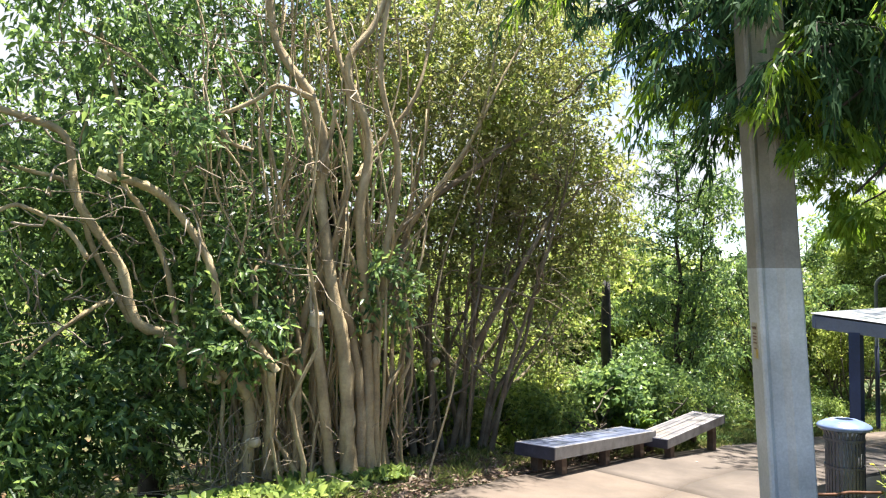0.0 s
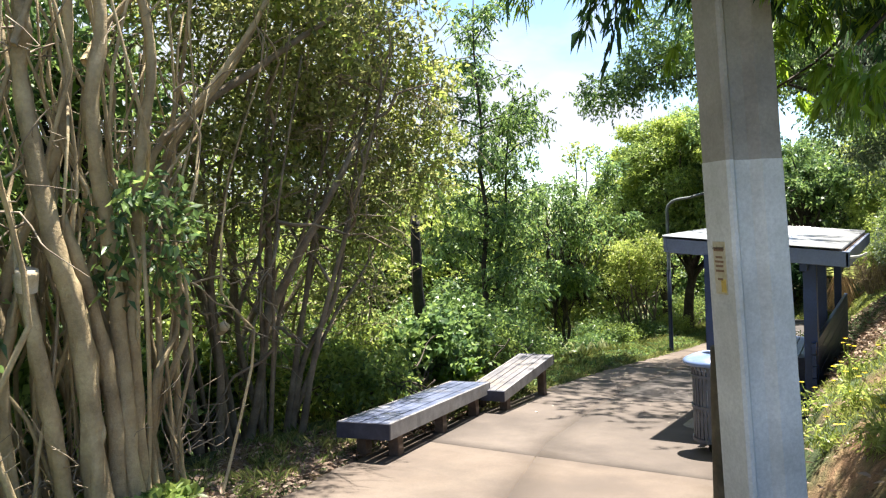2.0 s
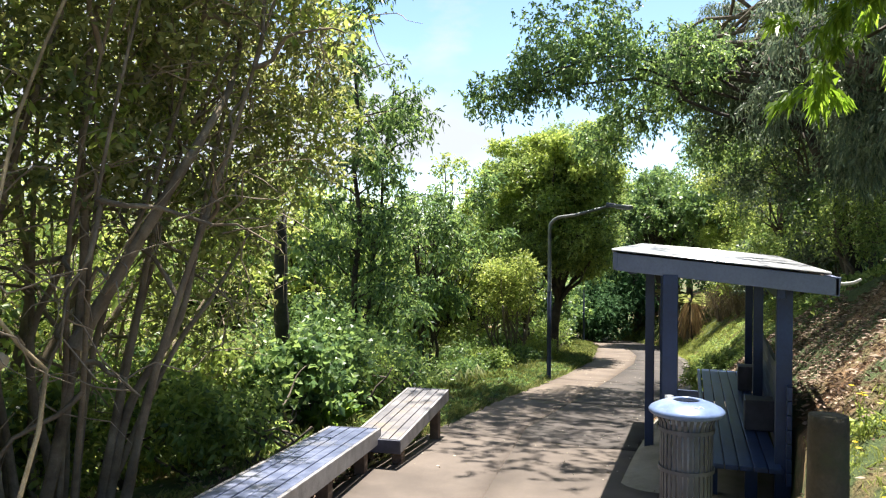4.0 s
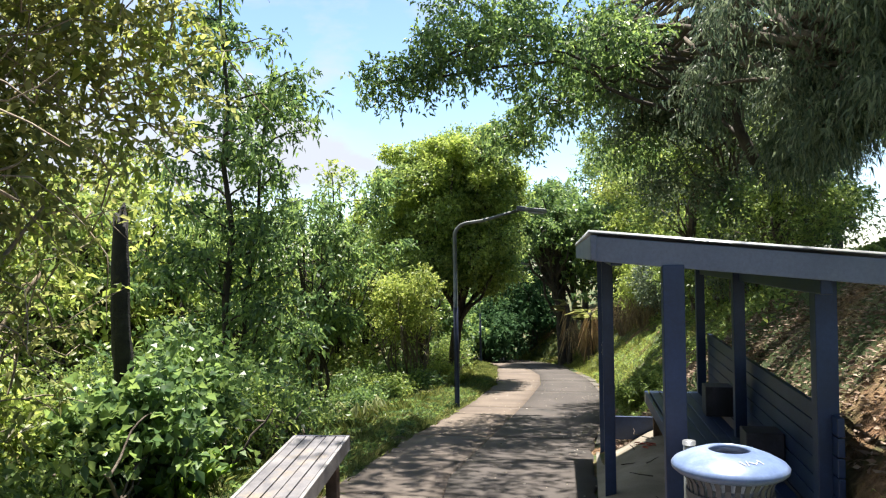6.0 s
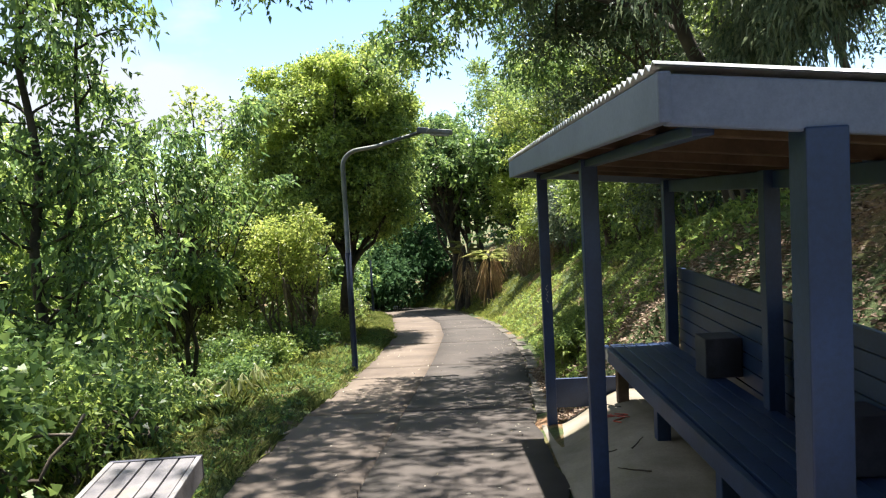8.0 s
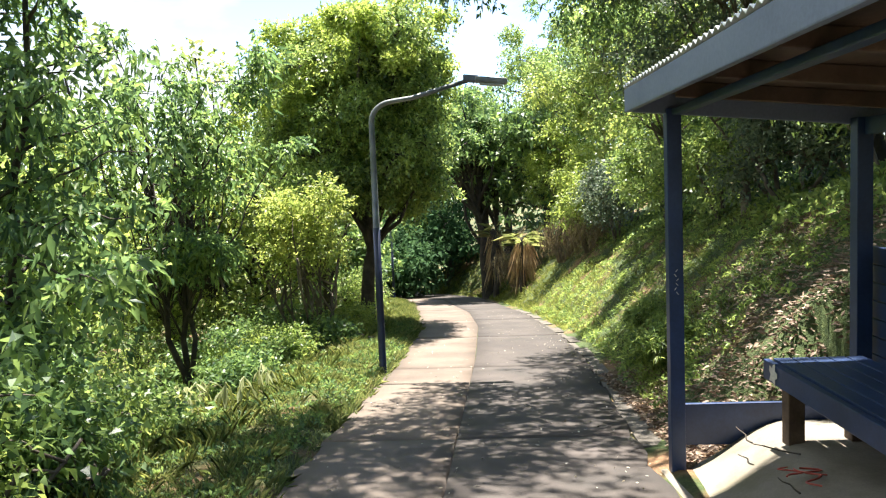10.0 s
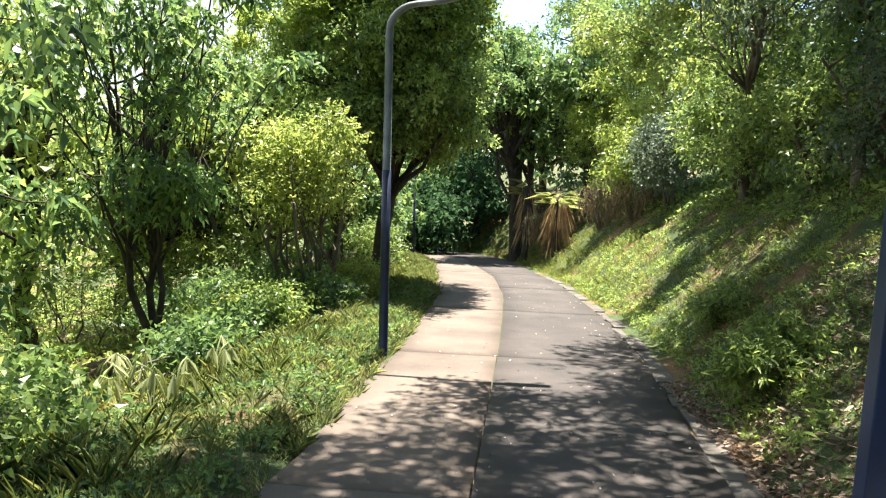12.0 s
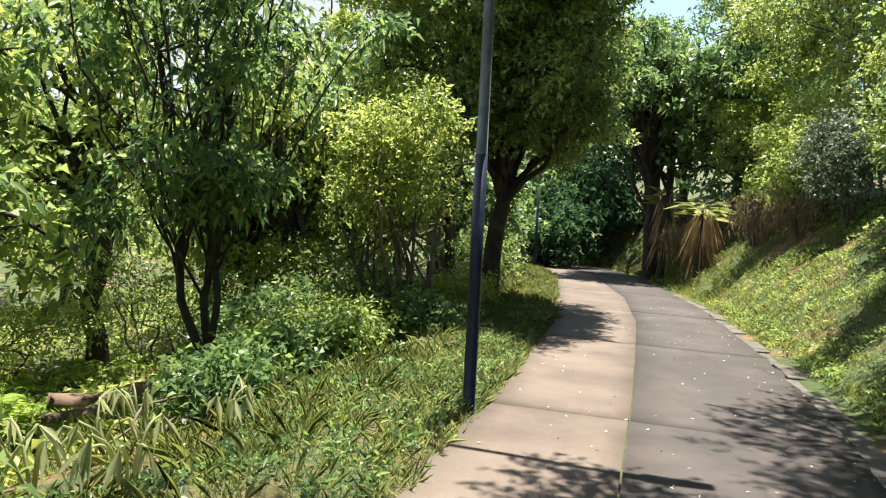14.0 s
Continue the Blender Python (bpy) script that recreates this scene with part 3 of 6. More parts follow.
# edging strip of short concrete lengths along the foot of the bank
kerb = new("kerb_edging")
tagged(kerb, "half-buried concrete edging strip beside the path", "kerb", kind="structure")
for i, x in enumerate(np.arange(14.6, 31, 0.92)):
    y = float(y_right(x + 0.45))
    turn = math.degrees(math.atan2(float(y_right(x + 0.9) - y_right(x)), 0.9))
    ob = box_part("edging_block", (-0.458, 0.458, -0.1, 0.1, -0.12, -0.02), MAT["kerb"], kerb, bevel=0.012)
    ob.matrix_basis = pose(x + 0.45, y - 0.115 + 0.02 * math.sin(i * 2.1), float(grade(x + 0.45)) + 0.012 * math.sin(i * 3.3), 1.5 * math.sin(i), 5.6, turn + 1.2 * math.sin(i * 1.7))


# ---- park shelter ----
def shelter():
    root = thing("park_shelter", (0, 0, 0), "navy painted timber park shelter with a corrugated metal roof", "shelter")
    floor_z = lambda x: float(np.interp(x, (8.8, 13.9), (-0.60, -0.78)))

    def top(y):
        return 1.49 - 0.1 * (3.6 - y)

    # roof sheet, corrugated along x
    xs = np.arange(8.80, 13.93, 0.019)
    ys = np.linspace(1.85, 3.545, 3)
    X, Y = np.meshgrid(xs, ys, indexing="ij")
    Yf = Y + (X - 8.83) * 0.033 * (Y > 3)
    Z = top(Y) + 0.012 * np.sin((X - 8.8) * 2 * np.pi / 0.076)
    n = len(xs)
    up = np.stack([X, Yf, Z + 0.026], -1).reshape(-1, 3)
    dn = np.stack([X, Yf, Z + 0.020], -1).reshape(-1, 3)
    i, j = np.meshgrid(np.arange(n - 1), np.arange(2), indexing="ij")
    k = i * 3 + j
    q = np.stack([k, k + 3, k + 4, k + 1], -1).reshape(-1, 4)
    m = n * 3
    e = np.arange(n - 1) * 3
    edge = np.vstack([np.stack([e + 2, e + 5, e + 5 + m, e + 2 + m], -1), np.stack([e, e + m, e + 3 + m, e + 3], -1)])
    attach(new("roof_sheet", raw_mesh("roof_sheet", np.vstack([up, dn]), np.vstack([q, q[:, ::-1] + m, edge]))), MAT["roof_sheet"], root, "bright corrugated metal roof sheet")
    tilt = Matrix.Rotation(math.atan(0.1), 4, "X")
    # fascias
    box_part("fascia", (-2.56, 2.56, -0.02, 0.02, -0.15, 0.0), MAT["fascia"], root, "slate blue fascia board", m=pose(11.36, 3.60, 1.49, 0, 0, 1.9))
    box_part("fascia", (-0.02, 0.02, -1.73, 0.0, -0.15, 0.0), MAT["fascia"], root, "slate blue fascia board", m=pose(8.83, 3.50, 1.483) @ tilt)
    box_part("fascia", (-0.02, 0.02, -1.85, 0.0, -0.15, 0.0), MAT["fascia"], root, "slate blue fascia board", m=pose(13.9, 3.66, 1.49) @ tilt)
    box_part("fascia", (8.81, 13.92, 1.79, 1.825, top(1.81) - 0.15, top(1.81)), MAT["fascia"], root, "slate blue fascia board")
    bm = bmesh.new()
    box(bm, 8.86, 13.87, -1.73, -0.03, -0.03, -0.012, 0, pose(0, 3.56, 1.486) @ tilt)
    part("soffit_lining", bm, MAT["soffit"], root, "brown stained roof lining")
    for x in np.linspace(9.4, 13.3, 6):
        box_part("rafter", (-0.022, 0.022, -1.7, -0.05, -0.12, -0.031), MAT["soffit"], root, m=pose(x, 3.56, 1.486) @ tilt)
    for y, drop in ((3.38, 0.165), (2.2, 0.23)):
        box_part("beam", (8.9, 13.85, y - 0.035, y + 0.035, top(y) - drop, top(y) - 0.121), MAT["navy"], root)
    # posts
    posts = ((8.86, 3.06, 0.062), (11.08, 3.39, 0.048), (13.89, 3.40, 0.048), (9.12, 2.16, 0.062), (11.35, 2.24, 0.05), (13.80, 2.23, 0.05))
    for x, y, r in posts:
        foot = float(grade(x)) - 0.2 if y > 3 else floor_z(x) - 0.1
        box_part("post", (x - r, x + r, y - r, y + r, foot, top(y) - (0.13 if r > 0.06 else 0.12)), MAT["navy"], root, bevel=0.006)
    # seat of long planks on legs
    for i in range(5):
        y0 = 2.24 + i * 0.112
        bm = bmesh.new()
        box(bm, -2.36, 2.36, 0, 0.104, -0.04, 0, 0.006, pose(11.26, y0, -0.27, 0, 0, 1.6))
        part("seat_plank", bm, MAT["navy"], root)
    bm = bmesh.new()
    box(bm, -2.37, 2.37, -0.02, 0.02, -0.13, -0.005, 0.006, pose(11.26, 2.83, -0.27, 0, 0, 1.6))
    part("seat_edge_board", bm, MAT["navy"], root)
    for x, y in ((9.2, 2.72), (10.75, 2.74), (12.2, 2.74), (13.5, 2.78), (9.2, 2.4), (12.2, 2.4), (13.5, 2.4)):
        box_part("seat_leg", (x - 0.055, x + 0.055, y - 0.05, y + 0.05, floor_z(x) - 0.05, -0.31), MAT["leg_wood"] if x > 13 else MAT["navy"], root)
    # pale flaked patch on the corner of the seat edge
    bm = bmesh.new()
    bmesh.ops.create_circle(bm, cap_ends=True, segments=14, radius=1.0)
    for i, v in enumerate(bm.verts):
        v.co *= 0.055 * (1 + 0.35 * math.sin(i * 2.3))
        v.co.y *= 1.1
    part("flaked_patch", bm, MAT["white_paint"], root, "bare pale patch of flaked paint").matrix_basis = pose(13.46, 2.918, -0.335, 90, 0, 1.6)
    # backrest boards
    for i in range(7):
        z = -0.42 + i * 0.118
        box_part("back_board", (8.95, 13.85, 2.105, 2.145, z, z + 0.11), MAT["navy"], root, bevel=0.005)
    for x in (10.25, 12.25):
        box_part("armrest_block", (x - 0.1, x + 0.16, 2.15, 2.42, -0.265, 0.03), MAT["bench_dark"], root, "dark box armrest dividing the bench", bevel=0.01)
    for i in range(6):
        z = 0.28 - i * 0.03
        bm = bmesh.new()
        box(bm, -0.011, 0.011, -0.0012, 0.0012, -0.002, 0.002, 0, pose(13.838, 3.40 + 0.008 * math.sin(i * 2.0), z, 0, 0, 90) @ pose(0, 0, 0, 0, 50 * (-1) ** i, 0))
        part("scribble_stroke", bm, MAT["white_paint"], root, "pale scribble on the post")
    box_part("end_rail", (13.96, 14.0, 2.26, 3.36, -0.95, -0.66), MAT["navy"], root, "low navy board across the end")
    gut = Tubes()
    gut.add(smooth_line([(8.86, 1.88, 1.28), (8.84, 1.80, 1.26), (8.83, 1.70, 1.27), (8.83, 1.64, 1.30)], 4), 0.014, 0.012, 8)
    attach(new("gutter_spout", gut.mesh("gutter_spout")), MAT["white_paint"], root, "white bent gutter spout")
    return root


shelter()


def shelter_floor():
    """Slab under the shelter, rounded down towards the path."""
    xs, ys = np.linspace(8.5, 13.94, 34), np.linspace(2.0, 3.5, 20)
    X, Y = np.meshgrid(xs, ys, indexing="ij")
    flat = np.interp(X, (8.5, 8.9, 13.9), (-0.60, -0.60, -0.78))
    edge = np.interp(X, (8.5, 10.5, 12.2, 14.0), (3.55, 3.45, 3.2, 3.0))
    f = np.clip((Y - edge + 0.35) / 0.75, 0, 1)
    f = f * f * (3 - 2 * f)
    Z = flat * (1 - f) + (grade(X) - 0.02) * f
    Z = np.maximum(Z, grade(X) - 0.02)
    a, b = X.shape
    i, j = np.meshgrid(np.arange(a - 1), np.arange(b - 1), indexing="ij")
    k = i * b + j
    top = np.stack([X, Y, Z], -1).reshape(-1, 3)
    low = top.copy()
    low[:, 2] = -1.5
    q = np.stack([k, k + b, k + b + 1, k + 1], -1).reshape(-1, 4)
    rim = np.concatenate([np.arange(a) * b, (a - 1) * b + np.arange(1, b), np.arange(a - 2, -1, -1) * b + b - 1, np.arange(b - 2, 0, -1)])
    r2 = np.roll(rim, -1)
    side = np.stack([r2, rim, rim + len(top), r2 + len(top)], -1)
    me = raw_mesh("shelter_floor", np.vstack([top, low]), np.vstack([q, side]), smooth=False)
    return tagged(attach(new("shelter_floor", me), MAT["concrete_pale"]), "pale mossy concrete slab under the shelter", "floor", kind="structure")


shelter_floor()


# red scrawl on the slab
scrawl = Tubes()
for k, (x0, y0) in enumerate(((12.7, 2.95), (12.85, 3.02), (12.98, 2.9))):
    pts = [(x0 + 0.05 * i * math.cos(k), y0 + 0.06 * math.sin(i * 1.7 + k), float(np.interp(x0, (8.9, 13.9), (-0.60, -0.78))) + 0.003) for i in range(6)]
    scrawl.add(smooth_line(pts, 4), 0.006, 0.004, 5)
tagged(attach(new("graffiti_scrawl", scrawl.mesh("graffiti_scrawl")), two_scale("red_marker_paint", (0.35, 0.05, 0.04), (0.45, 0.08, 0.06), (0.55, 0.14, 0.1), 9.0, 60.0, 0.6, 0.1, 0.001)), "small red painted scrawl on the shelter slab", "graffiti")


# ---- plank benches ----
def plank_bench(at, length, width, thick, turn, pitch, legs, label, tops):
    root = thing("plank_bench", at, label, "bench", "benches beside the path", turn)
    m = pose(0, 0, 0, 0, pitch, 0)
    n = 5
    w = width / n
    for i in range(n):
        bm = bmesh.new()
        box(bm, 0.012, length - 0.012, i * w + 0.005, (i + 1) * w - 0.005, -0.045, 0.0 + 0.002 * math.sin(i * 2.2), 0.005, m)
        part("plank", bm, tops, root)
    for y0, y1 in ((-0.03, 0.0), (width, width + 0.03)):
        bm = bmesh.new()
        box(bm, 0, length, y0, y1, -thick, 0.003, 0.006, m)
        part("side_board", bm, MAT["bench_side"], root, "worn silver-grey side board")
    for x0, x1 in ((-0.028, 0.0), (length, length + 0.028)):
        bm = bmesh.new()
        box(bm, x0, x1, -0.03, width + 0.03, -thick, 0.001, 0.006, m)
        part("end_board", bm, MAT["bench_dark"], root, "dark painted end board")
    slope = math.tan(radians(pitch))
    for x in legs:
        for y in (0.02, width - 0.12):
            gz = float(grade(at[0] + x)) - at[2]
            box_part("leg", (x - 0.06, x + 0.06, y, y + 0.1, gz - 0.12, -thick * 0.5 - slope * x), MAT["leg_wood"], root)
    return root


plank_bench((5.98, 5.20, 0.03), 2.92, 0.46, 0.14, 11.0, 5.2, (0.3, 1.45, 2.55), "worn blue-grey plank bench on short timber legs", MAT["bench_blue"])
plank_bench((8.78, 5.52, -0.31), 1.98, 0.46, 0.13, 6.0, -2.4, (0.25, 1.72), "weathered pale blue-grey plank bench on timber legs", MAT["bench_pale"])


# ---- litter bin ----
def litter_bin(at):
    root = thing("litter_bin", at, "blue-grey slatted steel litter bin with a domed blue lid", "bin")
    def lathe(profile, seg=40):
        bm = bmesh.new()
        rings = []
        for r, z in profile:
            rings.append([bm.verts.new((r * math.cos(2 * math.pi * i / seg), r * math.sin(2 * math.pi * i / seg), z)) for i in range(seg)])
        for a, b in zip(rings, rings[1:]):
            for i in range(seg):
                bm.faces.new((a[i], a[(i + 1) % seg], b[(i + 1) % seg], b[i]))
        return bm, rings
    # added drum, its pale colour stands for sunlit path seen through the slats
    bm, _ = lathe([(0.02, 0.02), (0.165, 0.02), (0.172, 0.66), (0.15, 0.66), (0.145, 0.05), (0.02, 0.05)])
    part("gap_drum", bm, MAT["bin_gap_light"], root, "pale inner drum coloured as daylight between the slats", smooth=True)
    for k in range(30):
        a = 2 * math.pi * k / 30
        bm = bmesh.new()
        prof = [(0.178, 0.0), (0.186, 0.04), (0.188, 0.6), (0.2, 0.68), (0.236, 0.735)]
        h = 0.0125
        vs = []
        for r, z in prof:
            vs.append([bm.verts.new(p) for p in ((r, -h, z), (r, h, z), (r - 0.006, h, z), (r - 0.006, -h, z))])
        for p, q in zip(vs, vs[1:]):
            for i in range(4):
                bm.faces.new((p[i], p[(i + 1) % 4], q[(i + 1) % 4], q[i]))
        bm.faces.new(vs[0][::-1])
        bm.faces.new(vs[-1])
        bmesh.ops.rotate(bm, cent=(0, 0, 0), matrix=Matrix.Rotation(a, 3, "Z"), verts=bm.verts)
        part("slat", bm, MAT["bin_body"], root)
    for z, r in ((0.02, 0.192), (0.33, 0.194), (0.62, 0.196)):
        bm, _ = lathe([(r, z - 0.015), (r + 0.006, z - 0.015), (r + 0.006, z + 0.015), (r, z + 0.015), (r, z - 0.015)])
        part("hoop", bm, MAT["bin_body"], root, smooth=False)
    bm, _ = lathe([(0.23, 0.725), (0.252, 0.725), (0.268, 0.74), (0.27, 0.755), (0.255, 0.772), (0.2, 0.80), (0.14, 0.822), (0.1, 0.83), (0.095, 0.815), (0.1, 0.80), (0.2, 0.775), (0.23, 0.75), (0.23, 0.725)])
    part("lid", bm, MAT["bin_lid"], root, "domed blue lid with a round opening", smooth=True)
    bm, _ = lathe([(0.05, -0.16), (0.05, 0.02), (0.09, 0.02), (0.09, 0.012), (0.056, 0.01), (0.056, -0.16)])
    part("pedestal", bm, MAT["bin_dark"], root, "dark pedestal", smooth=True)
    return root


the_bin = litter_bin((8.03, 2.90, -0.40))

pipe = thing("steel_pipe_post", (8.40, 3.04, -0.6), "short galvanised steel pipe post beside the bin", "post")
pt = Tubes()
pt.add([(0, 0, -0.1), (0, 0, 0.5), (0, 0, 0.96)], 0.03, 0.03, 16)
attach(new("pipe", pt.mesh("pipe")), MAT["galv"], pipe)
pt = Tubes()
pt.add([(0, 0, 0.955), (0, 0, 0.975)], 0.034, 0.034, 16)
attach(new("cap", pt.mesh("cap")), MAT["galv"], pipe)


# ---- concrete utility pole ----
def utility_pole():
    root = thing("utility_pole", (4.45, 1.90, 0.0), "leaning tapered concrete utility pole, pale below and weathered grey above", "utility pole", turn=44.6)
    lean = Matrix(((1, 0, -0.006, 0), (0, 1, 0.052, 0), (0, 0, 1, 0), (0, 0, 0, 1)))

    def shaft(z0, z1, mat, name, label, grow=0.0):
        bm = bmesh.new()
        rings = []
        zs = np.linspace(z0, z1, 5)
        for z in zs:
            s = 1.0 - 0.028 * (z - 0.2)
            a, b = (0.108 + grow) * s, (0.149 + grow) * s      # half width across the flange, half depth
            g, w, c = 0.04 * s, 0.065 * s, 0.012              # channel depth, its start from the arris, arris
            half = [(-a + c, -b), (a - c, -b), (a, -b + c), (a, -b + 0.03 * s), (a - g, -b + w), (a - g, -0.01 * s), (a, 0.03 * s), (a, b - c), (a - c, b)]
            other = [(-x, -y) for x, y in half]
            pts = []
            for p in half + other:
                if not pts or (abs(pts[-1][0] - p[0]) + abs(pts[-1][1] - p[1])) > 1e-6:
                    pts.append(p)
            if abs(pts[0][0] - pts[-1][0]) + abs(pts[0][1] - pts[-1][1]) < 1e-6:
                pts.pop()
            rings.append([bm.verts.new(lean @ Vector((x, y, z))) for x, y in pts])
        n = len(rings[0])
        for p, q in zip(rings, rings[1:]):
            for i in range(n):
                bm.faces.new((p[i], p[(i + 1) % n], q[(i + 1) % n], q[i]))
        bm.faces.new(rings[0][::-1])
        bm.faces.new(rings[-1])
        part(name, bm, mat, root, label)

    shaft(-0.9, 1.98, MAT["pole_light"], "lower_shaft", "pale painted lower shaft", 0.002)
    shaft(1.98, 8.5, MAT["pole_raw"], "upper_shaft", "weathered grey upper shaft")
    plate = box_part("warning_plate", (-0.045, 0.045, -0.003, 0.003, -0.12, 0.12), MAT["plate"], root, "faded tan warning plate", bevel=0.002)
    at = lean @ Vector((0.0, 0.1475, 1.50))
    plate.matrix_basis = pose(at.x, at.y, at.z, -3, 0, 0)
    title = bpy.data.curves.new("plate_title", "FONT")
    title.body, title.size, title.align_x = "WARNING", 0.02, "CENTER"
    lettering = new("plate_title_outline", title)
    bpy.context.view_layer.update()
    word = attach(new("plate_title", bpy.data.meshes.new_from_object(lettering)), MAT["bark_dark"], plate, "dark faded lettering")
    bpy.data.objects.remove(lettering)
    word.matrix_basis = pose(0, 0.0062, 0.083, 90, 0, 180)
    stain = box_part("stain", (-0.04, -0.004, 0.0032, 0.0045, -0.11, -0.05), MAT["plate_stain"], plate, "yellow stain", bevel=0)
    for i, (w, z) in enumerate(((0.07, 0.09), (0.05, 0.05), (0.062, 0.03), (0.055, 0.01), (0.06, -0.012), (0.04, -0.05))):
        bar = box_part("print_line", (-w / 2, w / 2, 0.003, 0.005, z - 0.006 - 0.008 * (i == 0), z + 0.004), MAT["print"], plate, bevel=0)
    return root


utility_pole()

# ---- round timber bollard with a rusty bar ----
bol = thing("timber_bollard", (5.5, 2.3, 0.0), "weathered round timber bollard at the path edge", "bollard")
bt = Tubes()
bt.add([(0, 0, -0.6), (0, 0, 0.2), (0, 0, 0.6), (0.005, 0, 0.90), (0.005, 0, 0.93)], 0.082, 0.072, 22, 0.012)
attach(new("log_post", bt.mesh("log_post")), MAT["bollard"], bol)
bt = Tubes()
bt.add(bent((0.05, 0, 0.2), (0.75, -0.35, 0.17), 0.0, 0.01), 0.012, 0.012, 8)
attach(new("rusty_bar", bt.mesh("rusty_bar")), MAT["rust"], bol, "rusty steel bar")


# ---- street lamps ----
def street_lamp(at, height, arm, rise_, band, label, turn=0.0):
    root = thing("street_lamp", at, label, "street lamp", "lamps along the path", turn)
    low = Tubes()
    low.add([(0, 0, -0.3), (0, 0, band * 0.5), (0, 0, band)], 0.05, 0.047, 18)
    attach(new("painted_post", low.mesh("painted_post")), MAT["lamp_navy"], root, "navy painted lower post")
    up = Tubes()
    c = [(0, 0, band), (0, 0, (band + height) / 2), (0, 0, height - 0.26)]
    c += [(0, -0.3 * (1 - math.cos(a)), height - 0.26 + 0.26 * math.sin(a)) for a in np.linspace(0.25, math.pi / 2 - 0.1, 6)]
    c += [(0, -0.55, height + rise_ * 0.15), (0, -arm, height + rise_)]
    up.add(c, 0.042, 0.028, 16)
    attach(new("upper_post", up.mesh("upper_post")), MAT["lamp_grey"], root, "grey steel upper post and curved arm")
    m = pose(0, -arm, height + rise_, 6, 0, 0)
    bm = bmesh.new()
    box(bm, -0.05, 0.05, -0.14, 0.06, -0.02, 0.075, 0.02, m)
    part("ballast_box", bm, MAT["bin_body"], root, "dark control gear box")
    bm = bmesh.new()
    vs = box(bm, -0.075, 0.075, -0.52, -0.1, -0.02, 0.06, 0.028, None)
    for v in bm.verts:
        k = (v.co.y + 0.52) / 0.42
        v.co.x *= 0.75 + 0.35 * k
    bmesh.ops.transform(bm, matrix=m, verts=bm.verts)
    part("lamp_head", bm, MAT["lamp_grey"], root, "flat grey luminaire head")
    bm = bmesh.new()
    box(bm, -0.055, 0.055, -0.47, -0.16, -0.045, -0.018, 0.012, m)
    part("lens", bm, MAT["lens"], root, "dull unlit lens")
    return root


street_lamp((18.74, 6.12, -1.5), 3.55, 1.28, 0.22, 1.9, "navy and grey street lamp with a curved arm, unlit")
street_lamp((38.2, 8.45, -3.5), 4.3, 1.9, 0.25, 2.0, "distant dark street lamp with a curved arm, unlit", 10)

# ---- charred stump beside the slope ----
st = thing("charred_stump", (11.33, 8.36, float(land(11.33, 8.36))), "tall black charred tree stump with a splintered top", "tree stump")
stt = Tubes()
hgt = 1.96 - st.location.z
stt.add(smooth_line([(0.12, 0, -0.3), (0.06, 0, hgt * 0.3), (-0.02, 0, hgt * 0.65), (0, 0, hgt - 0.12)], 5), 0.12, 0.08, 12, 0.06)
for a, h in ((0.3, 0.14), (2.2, 0.06), (4.4, 0.17)):
    o = np.array((0.04 * math.cos(a), 0.04 * math.sin(a), 0))
    stt.add([np.array((0, 0, hgt - 0.16)) + o, np.array((0, 0, hgt - 0.1 + h * 0.5)) + o * 1.1, np.array((0, 0, hgt - 0.12 + h)) + o * 1.3], 0.045, 0.006, 5)
attach(new("stump_wood", stt.mesh("stump_wood")), MAT["charred"], st)


# ---- trees and shrubs on the valley side ----
def ground_at(x, y):
    return float(land(x, y))


